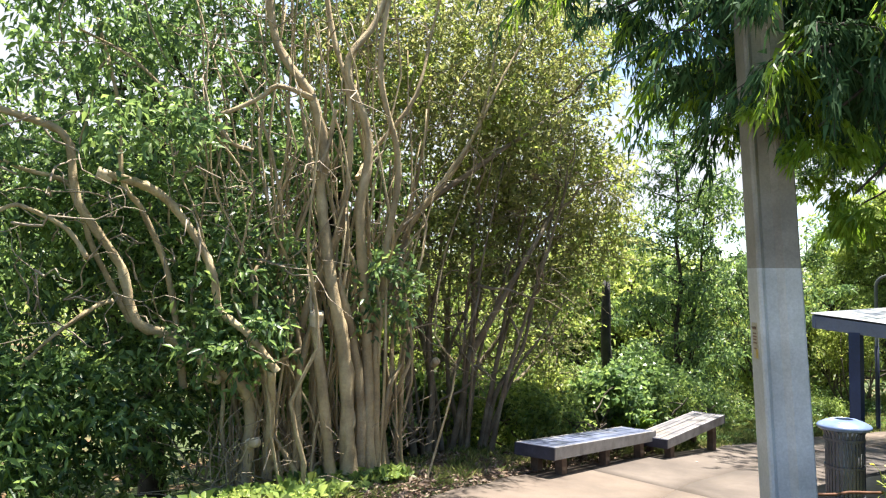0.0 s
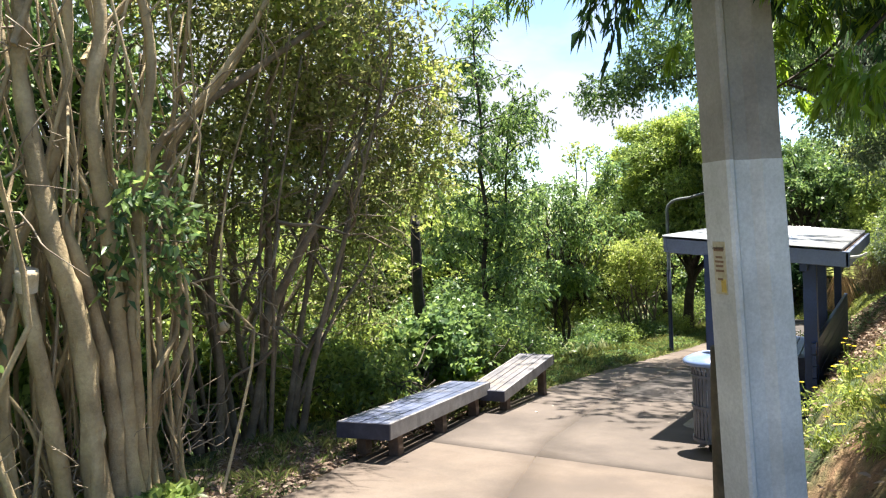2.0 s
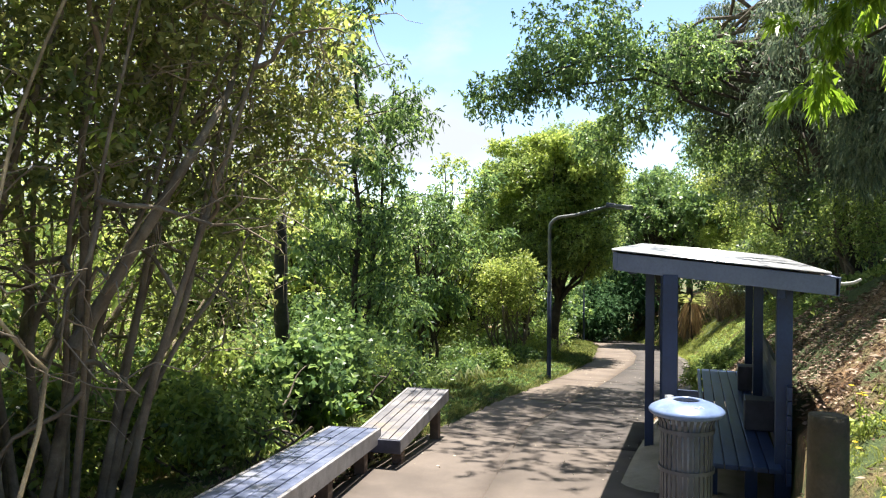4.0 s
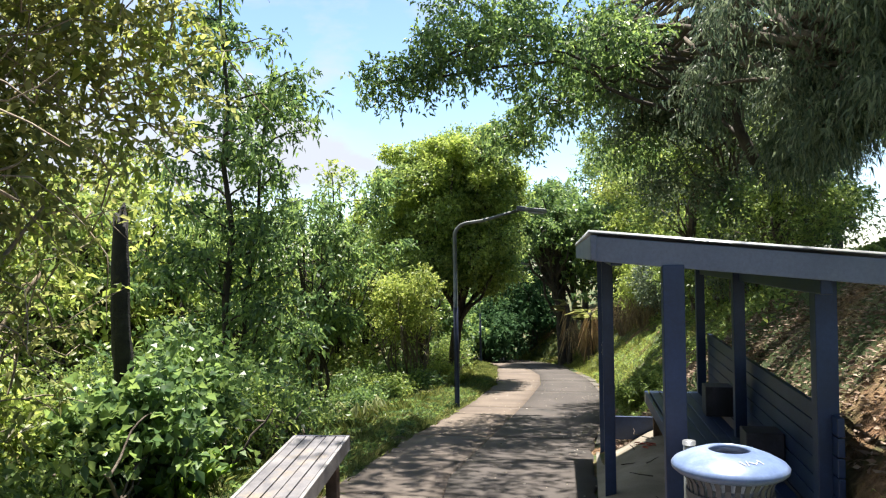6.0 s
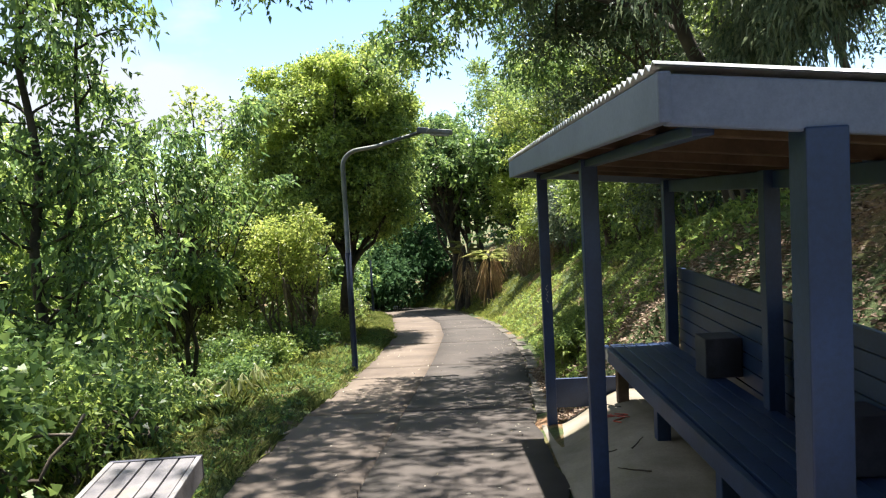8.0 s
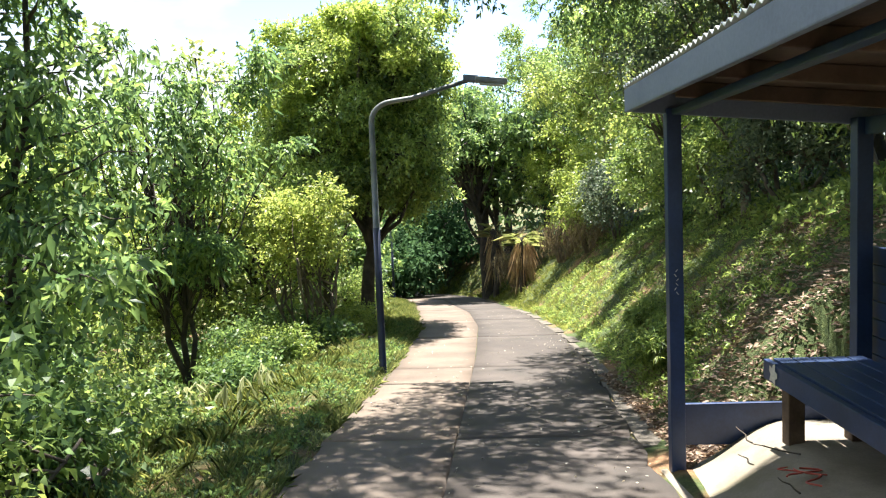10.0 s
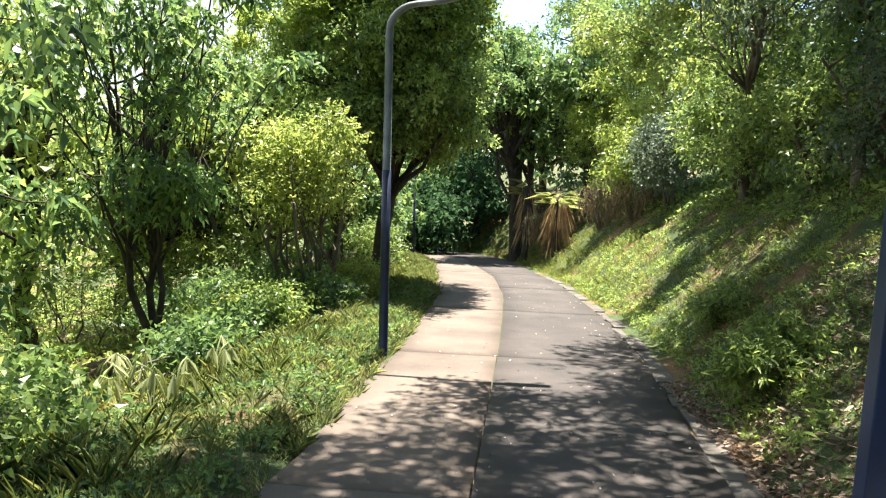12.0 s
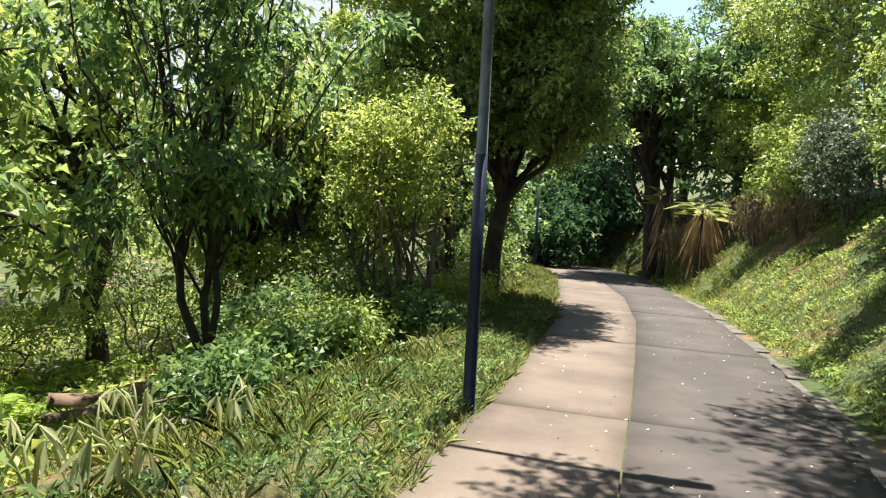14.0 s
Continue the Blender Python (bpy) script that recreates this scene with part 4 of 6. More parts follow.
def many_stemmed_tree():
    """Old tree with a sheaf of pale stems, pruned limbs and long bare branches."""
    base = np.array((3.6, 6.1, ground_at(3.6, 6.1)))
    root = new("many_stemmed_tree")
    root.location = base
    tagged(root, "old many-stemmed tree with tan bark, pruned limbs and dark leaves", "tree")
    wood = Tubes()
    STEMS = (
        (((3.54, 5.63, 0.0), (3.45, 5.69, 1.15), (3.37, 5.75, 1.8), (3.31, 5.79, 2.73), (3.34, 5.77, 3.06), (3.22, 5.85, 3.6), (2.96, 6.0, 4.2), (2.77, 6.13, 5.3)), 0.1, 0.045),
        (((3.76, 5.72, 0.0), (3.77, 5.7, 1.35), (3.71, 5.75, 2.48), (3.76, 5.72, 3.27), (3.67, 5.78, 4.0), (3.89, 5.8, 4.5), (4.15, 5.7, 5.4)), 0.085, 0.035),
        (((3.36, 5.64, 0.0), (3.27, 5.7, 0.95), (3.2, 5.7, 1.57)), 0.07, 0.06),
        (((3.12, 5.92, 0.0), (3.16, 5.89, 0.94), (3.25, 5.83, 1.48)), 0.055, 0.045),
        (((3.16, 6.13, 0.0), (3.17, 6.12, 0.8), (3.28, 6.05, 1.6), (3.55, 5.87, 2.47), (3.63, 5.81, 3.6), (3.44, 5.95, 4.4), (3.4, 6.0, 5.4)), 0.06, 0.03),
        (((3.92, 5.72, 0.0), (3.89, 5.74, 1.12), (3.93, 5.71, 1.57), (3.97, 5.68, 2.26), (4.05, 5.61, 3.06), (3.91, 5.72, 4.0), (4.04, 5.7, 5.0)), 0.075, 0.03),
        (((3.7, 5.6, 0.0), (3.66, 5.66, 0.8), (3.6, 5.7, 1.4), (3.5, 5.75, 1.9)), 0.07, 0.05),
        (((2.63, 5.97, 0.0), (2.61, 5.98, 0.8), (2.37, 6.1, 1.12), (2.05, 6.26, 1.38), (1.79, 6.37, 1.53), (1.63, 6.43, 2.0), (1.38, 6.51, 2.54), (1.25, 6.56, 3.07), (0.95, 6.64, 3.22), (0.5, 6.7, 3.3)), 0.085, 0.035),
        (((2.66, 5.61, 1.09), (2.5, 5.7, 1.42), (2.31, 5.8, 1.62), (2.21, 5.85, 1.91), (2.15, 5.88, 2.21), (1.91, 5.99, 2.55), (1.66, 6.1, 2.68), (1.39, 6.2, 2.76)), 0.045, 0.05),
        (((2.8, 5.95, 0.0), (2.72, 5.8, 0.7), (2.66, 5.61, 1.09)), 0.06, 0.047),
        (((2.2, 6.41, 0.9), (2.1, 6.46, 1.9), (1.94, 6.53, 2.48), (1.77, 6.59, 2.78), (1.69, 6.62, 3.44), (1.5, 6.68, 4.2)), 0.045, 0.02),
        (((1.9, 6.65, 1.5), (1.57, 6.77, 2.16), (1.34, 6.84, 2.7), (0.95, 6.95, 2.84), (0.3, 7.0, 3.1)), 0.045, 0.02),
        (((3.2, 5.8, 3.6), (2.87, 5.84, 3.67), (2.69, 5.94, 3.57), (2.42, 6.08, 3.39), (2.2, 6.19, 3.34), (2.02, 6.27, 3.49), (1.71, 6.4, 3.82), (1.3, 6.5, 4.0)), 0.038, 0.015),
        (((2.38, 6.11, 3.35), (2.47, 6.06, 3.13), (2.63, 5.97, 3.07)), 0.03, 0.024),
        (((4.0, 6.1, 1.0), (4.24, 6.1, 1.54), (4.38, 6.0, 2.33), (4.74, 5.9, 2.8), (5.2, 5.8, 3.45), (5.7, 5.7, 4.2), (6.2, 5.7, 4.9)), 0.055, 0.015),
        (((4.0, 6.3, 0.9), (4.36, 6.26, 1.78), (4.6, 6.1, 2.47), (5.1, 5.9, 3.2), (5.5, 5.8, 4.0), (5.7, 5.8, 5.0)), 0.05, 0.015),
        (((3.76, 5.8, 2.9), (3.94, 5.95, 3.2), (4.36, 5.8, 3.8), (4.7, 5.8, 4.6), (4.9, 5.8, 5.5)), 0.045, 0.015),
        (((0.3, 6.35, 2.1), (0.57, 6.32, 2.28), (0.75, 6.28, 2.44), (0.95, 6.23, 2.43), (1.14, 6.17, 2.28), (1.27, 6.13, 2.05)), 0.018, 0.028),
        (((0.84, 6.36, 1.12), (1.07, 6.3, 1.41), (1.35, 6.21, 1.65), (1.6, 6.3, 1.7)), 0.016, 0.028),
        (((2.61, 5.98, 0.8), (2.81, 5.87, 1.08), (3.07, 5.71, 1.26)), 0.03, 0.018),
        (((2.05, 6.26, 1.38), (2.23, 6.07, 1.18), (2.35, 5.96, 1.01)), 0.045, 0.04),
        (((3.31, 5.75, 2.9), (3.36, 5.66, 3.2), (3.33, 5.66, 3.5)), 0.035, 0.025),
    )
    for pts, r0, r1 in STEMS:
        wood.add(smooth_line([np.array(p) - base + (RNG.normal(0, 0.035), RNG.normal(0, 0.035), base[2] if p[2] == 0 else 0) for p in pts], 7), r0 * 0.66, r1 * 0.75, 12, 0.14, flare=0.5 if pts[0][2] == 0 else 0.1)
    # thin upright stems filling the sheaf
    for i in range(72):
        x, y = RNG.uniform(2.7, 4.5), RNG.uniform(5.55, 6.9)
        h = RNG.uniform(2.5, 6.0)
        wood.add(bent(np.array((x, y, base[2] - 0.1)) - base, np.array((x + RNG.normal(0, 0.5), y + RNG.normal(0.2, 0.4), h)) - base, 0, 0.03, 8), RNG.uniform(0.01, 0.034), 0.007, 6, 0.06)
    attach(new("trunk", wood.mesh("trunk")), MAT["bark_tan"], root)
    for (x, y, z), d, r in (((3.2, 5.7, 1.58), (-0.1, -0.35, 1.0), 0.064), ((2.35, 5.95, 1.01), (0.3, -0.8, -0.1), 0.042), ((2.63, 5.76, 0.46), (0.1, -0.9, 0.2), 0.045), ((1.39, 6.2, 2.76), (-0.9, 0.2, 0.3), 0.052)):
        c = Tubes()
        p, d = np.array((x, y, z)) - base, unit(np.array(d))
        c.add([p - d * 0.12, p - d * 0.03, p + d * 0.008], r * 0.96, r, 14, 0.03)
        attach(new("cut_face", c.mesh("cut_face")), MAT["cutwood"], root, "pale freshly sawn end")
    # fine dry twigs
    tw = Tubes()
    for i in range(420):
        a = np.array((RNG.uniform(-1.0, 4.6), RNG.uniform(5.7, 6.8), RNG.uniform(1.3, 5.4)))
        d = unit(RNG.standard_normal(3) + (0, -0.5, 0.1))
        ln = RNG.uniform(0.3, 1.1)
        tw.add(bent(a - base, a + d * ln - base, 0.03, 0.07, 6), RNG.uniform(0.005, 0.012), 0.002, 4, 0, cap=False)
    for i in range(150):
        a = np.array((RNG.uniform(2.2, 4.4), RNG.uniform(5.7, 6.3), base[2] + RNG.uniform(0.05, 0.3)))
        d = unit(np.array((RNG.normal(0, 0.6), RNG.normal(-0.2, 0.5), RNG.uniform(0.0, 1.6))))
        tw.add(bent(a - base, a + d * RNG.uniform(0.3, 1.0) - base, 0.03, 0.08, 5), 0.007, 0.002, 4, 0, cap=False)
    tagged(attach(new("dry_twigs", tw.mesh("dry_twigs")), MAT["twig_pale"], root, "bare pale twigs"), kind="stuff")
    crown = Leaves()
    for c, r, n in (((2.6, 7.3, 2.3), (1.3, 0.5, 1.0), 650), ((0.6, 7.5, 2.4), (1.5, 0.7, 1.6), 650), ((-1.4, 7.0, 2.2), (1.4, 0.8, 1.8), 600), ((0.5, 6.5, 0.8), (1.2, 0.45, 0.55), 800),
                    ((1.6, 7.1, 4.8), (2.0, 1.0, 1.2), 330), ((3.2, 7.1, 5.6), (1.8, 1.2, 1.2), 330), ((-1.2, 6.2, 5.0), (1.6, 1.0, 1.2), 260), ((1.9, 6.9, 0.7), (1.2, 0.45, 0.6), 450),
                    ((2.75, 6.3, 2.0), (0.45, 0.3, 0.5), 150), ((2.6, 6.0, 1.7), (0.3, 0.25, 0.3), 60), ((1.75, 5.8, 3.15), (0.4, 0.25, 0.16), 60), ((3.95, 5.7, 1.75), (0.22, 0.2, 0.35), 60),
                    ((2.45, 5.95, 1.35), (0.45, 0.25, 0.22), 90), ((0.7, 8.6, 4.0), (3.8, 0.8, 2.6), 800), ((3.8, 8.4, 2.6), (1.3, 0.6, 2.4), 550), ((0.9, 6.0, 4.6), (0.7, 0.4, 0.4), 110), ((-0.2, 5.9, 0.45), (0.8, 0.4, 0.4), 350)):
        crown.clump(np.array(c) - base, r, int(n * 1.2), 9, 0.105, 0.042, 0.3, 0.1, 0.2, 0.5, 0.9)
    attach(new("crown", crown.mesh("crown")), MAT["leaf_dark"], root)
    return root


many_stemmed_tree()


def thicket_tree(x, y, label, stems, top, leaf, reach, seed_lean=(0.3, 0.0), clumps=(), dens=0.7, lines=(), cuts=()):
    base = np.array((x, y, ground_at(x, y)))
    root = new("thicket_tree")
    root.location = base
    tagged(root, label, "tree", "thicket trees")
    wood, tw, crown, highlight = Tubes(), Tubes(), Leaves(), Leaves()
    for i in range(stems):
        a = 2 * math.pi * i / stems + RNG.uniform(-0.3, 0.3)
        d = np.array((math.cos(a), math.sin(a), 0))
        foot = d * RNG.uniform(0.1, 0.6)
        tip = d * RNG.uniform(0.5, 1.0) * reach + np.array((*seed_lean, 0)) * top * 0.4
        h = RNG.uniform(0.7, 1.0) * top
        line = smooth_line([foot - (0, 0, 0.1), foot * 1.2 + tip * 0.12 + (0, 0, h * 0.28), foot + tip * 0.45 + (0, 0, h * 0.58) + RNG.normal(0, 0.12, 3), tip + (0, 0, h)], 6)
        wood.add(line, RNG.uniform(0.022, 0.042), 0.008, 8, 0.07, flare=0.3)
        for j in range(5):
            p = line[RNG.integers(len(line) // 3, len(line))]
            q = p + unit(RNG.standard_normal(3) + (0, 0, 0.5)) * RNG.uniform(0.5, 1.3)
            wood.add(bent(p, q, 0.08, 0.06), 0.02, 0.005, 5, 0)
            for k in range(4):
                r = q + RNG.normal(0, 0.3, 3)
                tw.add(bent(q + (p - q) * RNG.uniform(0, 0.6), r, 0.05, 0.08, 5), 0.006, 0.002, 4, 0, cap=False)
    for pts, r0 in lines:
        wood.add(smooth_line([np.array(p) - base for p in pts], 6), r0 * 0.58, r0 * 0.2, 9, 0.08, flare=0.4)
    attach(new("trunk", wood.mesh("trunk")), MAT["bark_brown"], root)
    for p, d, r in cuts:
        c, p, d = Tubes(), np.array(p) - base, unit(np.array(d))
        c.add([p - d * 0.22, p - d * 0.06, p], r * 0.95, r, 14, 0.05)
        attach(new("cut_limb", c.mesh("cut_limb")), MAT["cutwood"], root, "pale sawn limb end")
    for c in clumps:
        crown.clump(np.array(c[:3]) - base, c[3:6], int(c[6] * dens), 9, 0.085, 0.036, 0.3, 0.2, 0.1, 0.45, 0.9)
        for i in range(26):
            p = np.array(c[:3]) - base + RNG.normal(0, 0.5, 3) * c[3:6]
            tw.add(bent(p, p + unit(RNG.standard_normal(3) + (0.4, -0.4, 0.5)) * RNG.uniform(0.4, 1.0), 0.04, 0.07, 5), 0.008, 0.002, 4, 0, cap=False)
        # yellow-green clumps on the upper crown, coloured as sun highlights
        for i in range(5):
            p = np.array(c[:3]) - base + unit(RNG.standard_normal(3) + (0, 0, 0.6)) * c[3:6]
            highlight.clump(p, (0.22, 0.22, 0.1), 9, 7, 0.1, 0.042, 0.2, 0.4, 0.1, 0.3, 0.8)
    tagged(attach(new("twigs", tw.mesh("twigs")), MAT["twig_pale"], root, "fine pale twigs"), kind="stuff")
    attach(new("highlight_leaves", highlight.mesh("highlight_leaves")), MAT["leaf_yellow"], root, "bright yellow-green leaves painting in sun highlights")
    attach(new("crown", crown.mesh("crown")), leaf, root)
    return root


thicket_tree(6.2, 7.0, "thicket of grey-stemmed small trees with olive leaves beside the benches", 13, 4.8, MAT["leaf_olive"], 1.6, (0.22, 0.0), (
    (6.6, 7.2, 3.9, 1.4, 0.9, 1.0, 620), (7.7, 7.1, 3.2, 1.1, 0.8, 0.9, 560), (8.4, 7.3, 2.3, 0.8, 0.7, 0.8, 420), (5.6, 6.8, 2.2, 0.9, 0.5, 0.6, 480), (7.4, 6.8, 2.0, 0.9, 0.5, 0.5, 460), (6.4, 6.7, 2.9, 1.0, 0.5, 0.6, 420),
    (7.2, 8.2, 4.8, 2.0, 1.2, 1.2, 700), (5.5, 7.5, 4.7, 1.3, 1.1, 1.1, 600), (8.7, 8.1, 3.8, 1.1, 1.0, 1.1, 480), (8.5, 7.5, 0.9, 0.7, 0.5, 0.7, 260), (9.0, 8.0, 4.9, 0.9, 1.0, 0.8, 300), (7.3, 7.3, 5.7, 1.6, 1.2, 0.8, 420), (4.6, 7.5, 5.3, 1.1, 0.7, 1.0, 420), (3.2, 7.6, 6.2, 1.4, 0.8, 0.8, 420), (5.4, 7.6, 6.4, 1.4, 0.8, 0.8, 420), (7.6, 6.4, 4.4, 0.9, 0.6, 0.6, 420), (8.1, 6.3, 3.3, 0.7, 0.5, 0.5, 360), (8.5, 6.5, 2.6, 0.5, 0.4, 0.5, 260), (6.6, 6.2, 3.6, 0.9, 0.5, 0.5, 360), (5.6, 6.3, 4.0, 1.0, 0.6, 0.5, 360), (4.8, 6.6, 4.6, 1.0, 0.6, 0.6, 360), (5.9, 6.4, 5.1, 1.3, 0.7, 0.6, 420), (7.4, 6.8, 5.4, 1.1, 0.7, 0.6, 360), (6.3, 5.5, 5.2, 0.7, 0.6, 0.25, 130), (5.3, 5.1, 5.4, 0.7, 0.6, 0.25, 130), (7.2, 5.7, 5.0, 0.6, 0.5, 0.25, 110)),
    lines=((((5.36, 6.87, -0.5), (5.3, 6.92, 0.49), (5.26, 6.95, 1.19), (5.1, 7.08, 2.1), (5.2, 7.2, 3.4)), 0.075), (((5.53, 6.85, -0.5), (5.58, 6.81, 0.48), (5.54, 6.84, 1.18), (5.65, 6.74, 2.0), (5.9, 6.6, 3.0), (6.3, 6.6, 4.4)), 0.07),
           (((5.85, 6.83, -0.5), (6.03, 6.7, 0.52), (6.1, 6.62, 1.46), (6.1, 6.62, 2.4), (6.3, 6.6, 3.6)), 0.075), (((6.44, 6.81, -0.5), (6.6, 6.7, 0.39), (6.9, 6.5, 1.0), (7.2, 6.5, 1.9), (7.7, 6.6, 3.0)), 0.065),
           (((6.42, 7.11, -0.5), (6.25, 7.27, 0.74), (6.42, 7.12, 1.43), (6.8, 6.9, 2.43), (7.2, 6.9, 3.6)), 0.06), (((6.5, 6.9, -0.4), (6.9, 6.6, 0.69), (7.3, 6.5, 1.14), (8.0, 6.6, 1.7)), 0.045), (((5.09, 6.83, -0.4), (4.93, 6.96, 0.93), (5.08, 6.9, 1.6), (5.0, 7.0, 2.9)), 0.06),
           (((7.9, 8.8, -1.0), (8.3, 8.75, -0.1), (9.1, 8.7, 0.1), (9.65, 8.6, 0.55), (10.2, 8.4, 1.3)), 0.09), (((7.7, 8.8, -1.0), (8.0, 8.7, 0.2), (8.6, 8.6, 0.9), (9.0, 8.3, 1.9), (9.1, 8.0, 3.0)), 0.1), (((7.4, 8.7, -1.0), (7.3, 8.5, 0.1), (7.7, 8.3, 1.1), (7.6, 8.0, 2.2), (8.0, 7.6, 3.4)), 0.1),
           (((7.2, 8.6, -1.0), (6.9, 8.3, 0.0), (7.0, 8.1, 1.2), (6.6, 7.8, 2.4), (6.9, 7.4, 3.6)), 0.09), (((6.0, 6.6, 0.9), (6.4, 6.2, 1.9), (7.0, 6.2, 2.6), (7.4, 6.35, 3.0), (7.7, 6.4, 3.9)), 0.07), (((4.5, 6.3, 1.6), (4.9, 6.35, 2.6), (5.6, 6.1, 3.2), (6.3, 5.9, 3.7), (7.0, 5.9, 4.1)), 0.08)),
    cuts=(((7.2, 8.25, -0.12), (-0.6, -0.75, 0.2), 0.06), ((5.29, 6.4, 0.94), (-0.5, -0.8, 0.3), 0.045)))
thicket_tree(9.0, 9.6, "dense small tree behind the thicket with bright leaves", 7, 4.2, MAT["leaf_bright"], 1.5, (0.0, 0.1), (
    (8.4, 9.7, 1.2, 1.3, 0.8, 1.4, 480), (6.6, 10.0, 1.2, 1.4, 0.8, 1.5, 480), (9.4, 9.6, 3.2, 1.1, 1.0, 1.3, 420), (10.0, 9.4, 0.2, 0.9, 0.7, 0.8, 300)))

# bright slope trees behind
tiered_tree((14.8, 8.9, ground_at(14.8, 8.9)), ((14.7, 8.9, 6.4), (15.6, 8.5, 4.6)), (1.9, 1.4), (42, 24), MAT["leaf_dark"], MAT["bark_dark"], "tall slender tree with open level tiers of mid-green leaves")
tree("small_dark_tree", (20.4, 9.45, ground_at(20.4, 9.45)), (20.5, 9.5, 1.6), 0.062, crown_of(20.5, 9.5, 1.3, 1.9, 1.8, 2.1, 17, 62, 0.34) + crown_of(20.4, 9.4, -0.1, 1.4, 1.2, 0.5, 6, 80, 0.34),
     MAT["leaf_dark"], MAT["bark_dark"], "forked dark-leaved tree on the slope with drooping leaves", length=0.14, width=0.055, hang=0.35, twig=0.3, limb_r=0.32, twigs=2, density=1.3, stems=3, stem_spread=0.16, fork=0.25)
tree("yellow_green_shrub", (22.4, 7.9, ground_at(22.4, 7.9)), (22.4, 7.9, -0.2), 0.05, crown_of(22.6, 8.1, -0.1, 1.1, 0.9, 1.2, 10, 260),
     MAT["leaf_bright"], MAT["bark_grey"], "yellow-green shrub with thin stems near the lamp", "shrub", length=0.08, width=0.04, stems=8, stem_spread=0.25)
tree("round_headed_tree", (26.4, 7.6, ground_at(26.4, 7.6)), (26.4, 7.4, 3.2), 0.17, crown_of(26.2, 7.4, 2.75, 2.1, 2.2, 2.1, 40, 250, 0.5) + crown_of(26.2, 7.5, 0.9, 1.7, 1.6, 1.0, 14, 300, 0.5),
     MAT["leaf_mid"], MAT["bark_dark"], "round-headed tree with dark interior and yellow-green tips", length=0.12, width=0.08, twigs=2, simple=True, density=1.7)
# yellow-green tips over the upper crown put its sunlit rim into the colour
tips = Leaves(True)
for c in crown_of(26.1, 7.5, 3.0, 2.2, 2.35, 2.1, 34, 90, 0.4):
    if 2.4 < c[2] < 5.0 or c[2] < 5.0 and (c[1] > 8.2 or RNG.random() < 0.15):
        tips.clump(np.array(c[:3]) + (-0.12, 0, 0.26), (c[3] * 0.9, c[4] * 0.9, c[5] * 0.7), 105, 9, 0.12, 0.075, 0.22, 0.5, 0.0, 0.4, 0.8)
round_tree = bpy.data.objects["round_headed_tree"]
tipob = attach(new("lit_crown_tips", tips.mesh("lit_crown_tips")), MAT["leaf_yellow"], round_tree, "yellow-green leaf tips painting in the sunlit top of the crown")
tipob.location = -round_tree.location

# shrubs of the slope, a dense belt
SLOPE = ((9.9, 7.7, 0.7, 0.9, "dark"), (11.2, 7.8, 0.7, 0.9, "bright"), (12.3, 8.0, 0.85, 1.4, "dark"), (13.3, 7.7, 0.65, 0.8, "dark"), (14.4, 7.9, 0.65, 0.7, "mid"), (12.6, 9.6, 1.2, 1.9, "mid"),
         (10.6, 9.5, 1.1, 1.7, "dark"), (15.6, 10.4, 1.2, 1.7, "bright"), (17.6, 12.0, 1.3, 1.7, "bright"), (24.4, 10.4, 1.5, 2.0, "bright"), (21.5, 13.6, 1.5, 1.2, "yellow"), (24.0, 8.9, 0.8, 1.4, "mid"),
         (13.8, 10.8, 1.4, 2.3, "mid"), (16.4, 14.0, 1.8, 2.4, "bright"), (22.9, 9.0, 0.6, 0.7, "dark"), (19.0, 13.6, 1.4, 1.4, "yellow"), (24.6, 7.6, 0.5, 0.6, "yellow"), (28.6, 8.0, 0.9, 1.4, "mid"), (23.3, 12.4, 1.3, 2.2, "mid"), (20.2, 8.6, 0.45, 0.5, "yellow"), (21.2, 8.2, 0.45, 0.6, "yellow"), (23.0, 7.4, 0.4, 0.5, "bright"), (19.8, 8.2, 0.35, 0.4, "dark"), (22.5, 10.2, 0.6, 0.9, "dark"), (19.4, 12.8, 0.8, 1.2, "bright"), (17.4, 10.8, 0.7, 0.9, "bright"), (16.0, 8.8, 0.5, 0.6, "dark"), (15.3, 8.1, 0.4, 0.5, "dark"), (16.6, 10.0, 0.5, 0.6, "mid"), (18.3, 8.0, 0.35, 0.4, "dark"), (20.5, 7.9, 0.35, 0.45, "mid"), (21.9, 7.5, 0.35, 0.4, "dark"), (23.8, 11.0, 0.8, 1.3, "mid"), (6.4, 8.1, 0.7, 1.2, "dark"), (5.2, 8.0, 0.7, 1.3, "dark"), (21.9, 9.0, 0.7, 1.0, "dark"), (22.8, 8.4, 0.6, 0.8, "dark"),
         (4.5, 7.4, 0.6, 1.2, "dark"), (6.9, 7.9, 0.6, 1.1, "bright"), (8.1, 8.0, 0.6, 1.2, "mid"), (7.9, 6.9, 0.45, 0.7, "mid"), (4.2, 8.6, 0.9, 2.0, "dark"), (9.3, 7.9, 0.6, 1.3, "bright"), (5.6, 9.0, 0.9, 1.8, "dark"), (7.6, 9.2, 0.9, 1.7, "dark"))
BELT = []
for i in range(15):
    x = 9.4 + i * 0.5 + RNG.uniform(-0.2, 0.2)
    near = x < 13.0
    d = RNG.uniform(1.3, 2.0) if i % 2 and near else RNG.uniform(2.4, 3.8)
    h = RNG.uniform(0.8, 1.3) if near else RNG.uniform(0.5, 0.9)
    BELT.append((x, float(y_left(x)) + d, RNG.uniform(0.4, 0.6), h, ("dark", "dark", "mid")[i % 3] if near else ("yellow", "dark", "bright", "dark")[i % 4]))
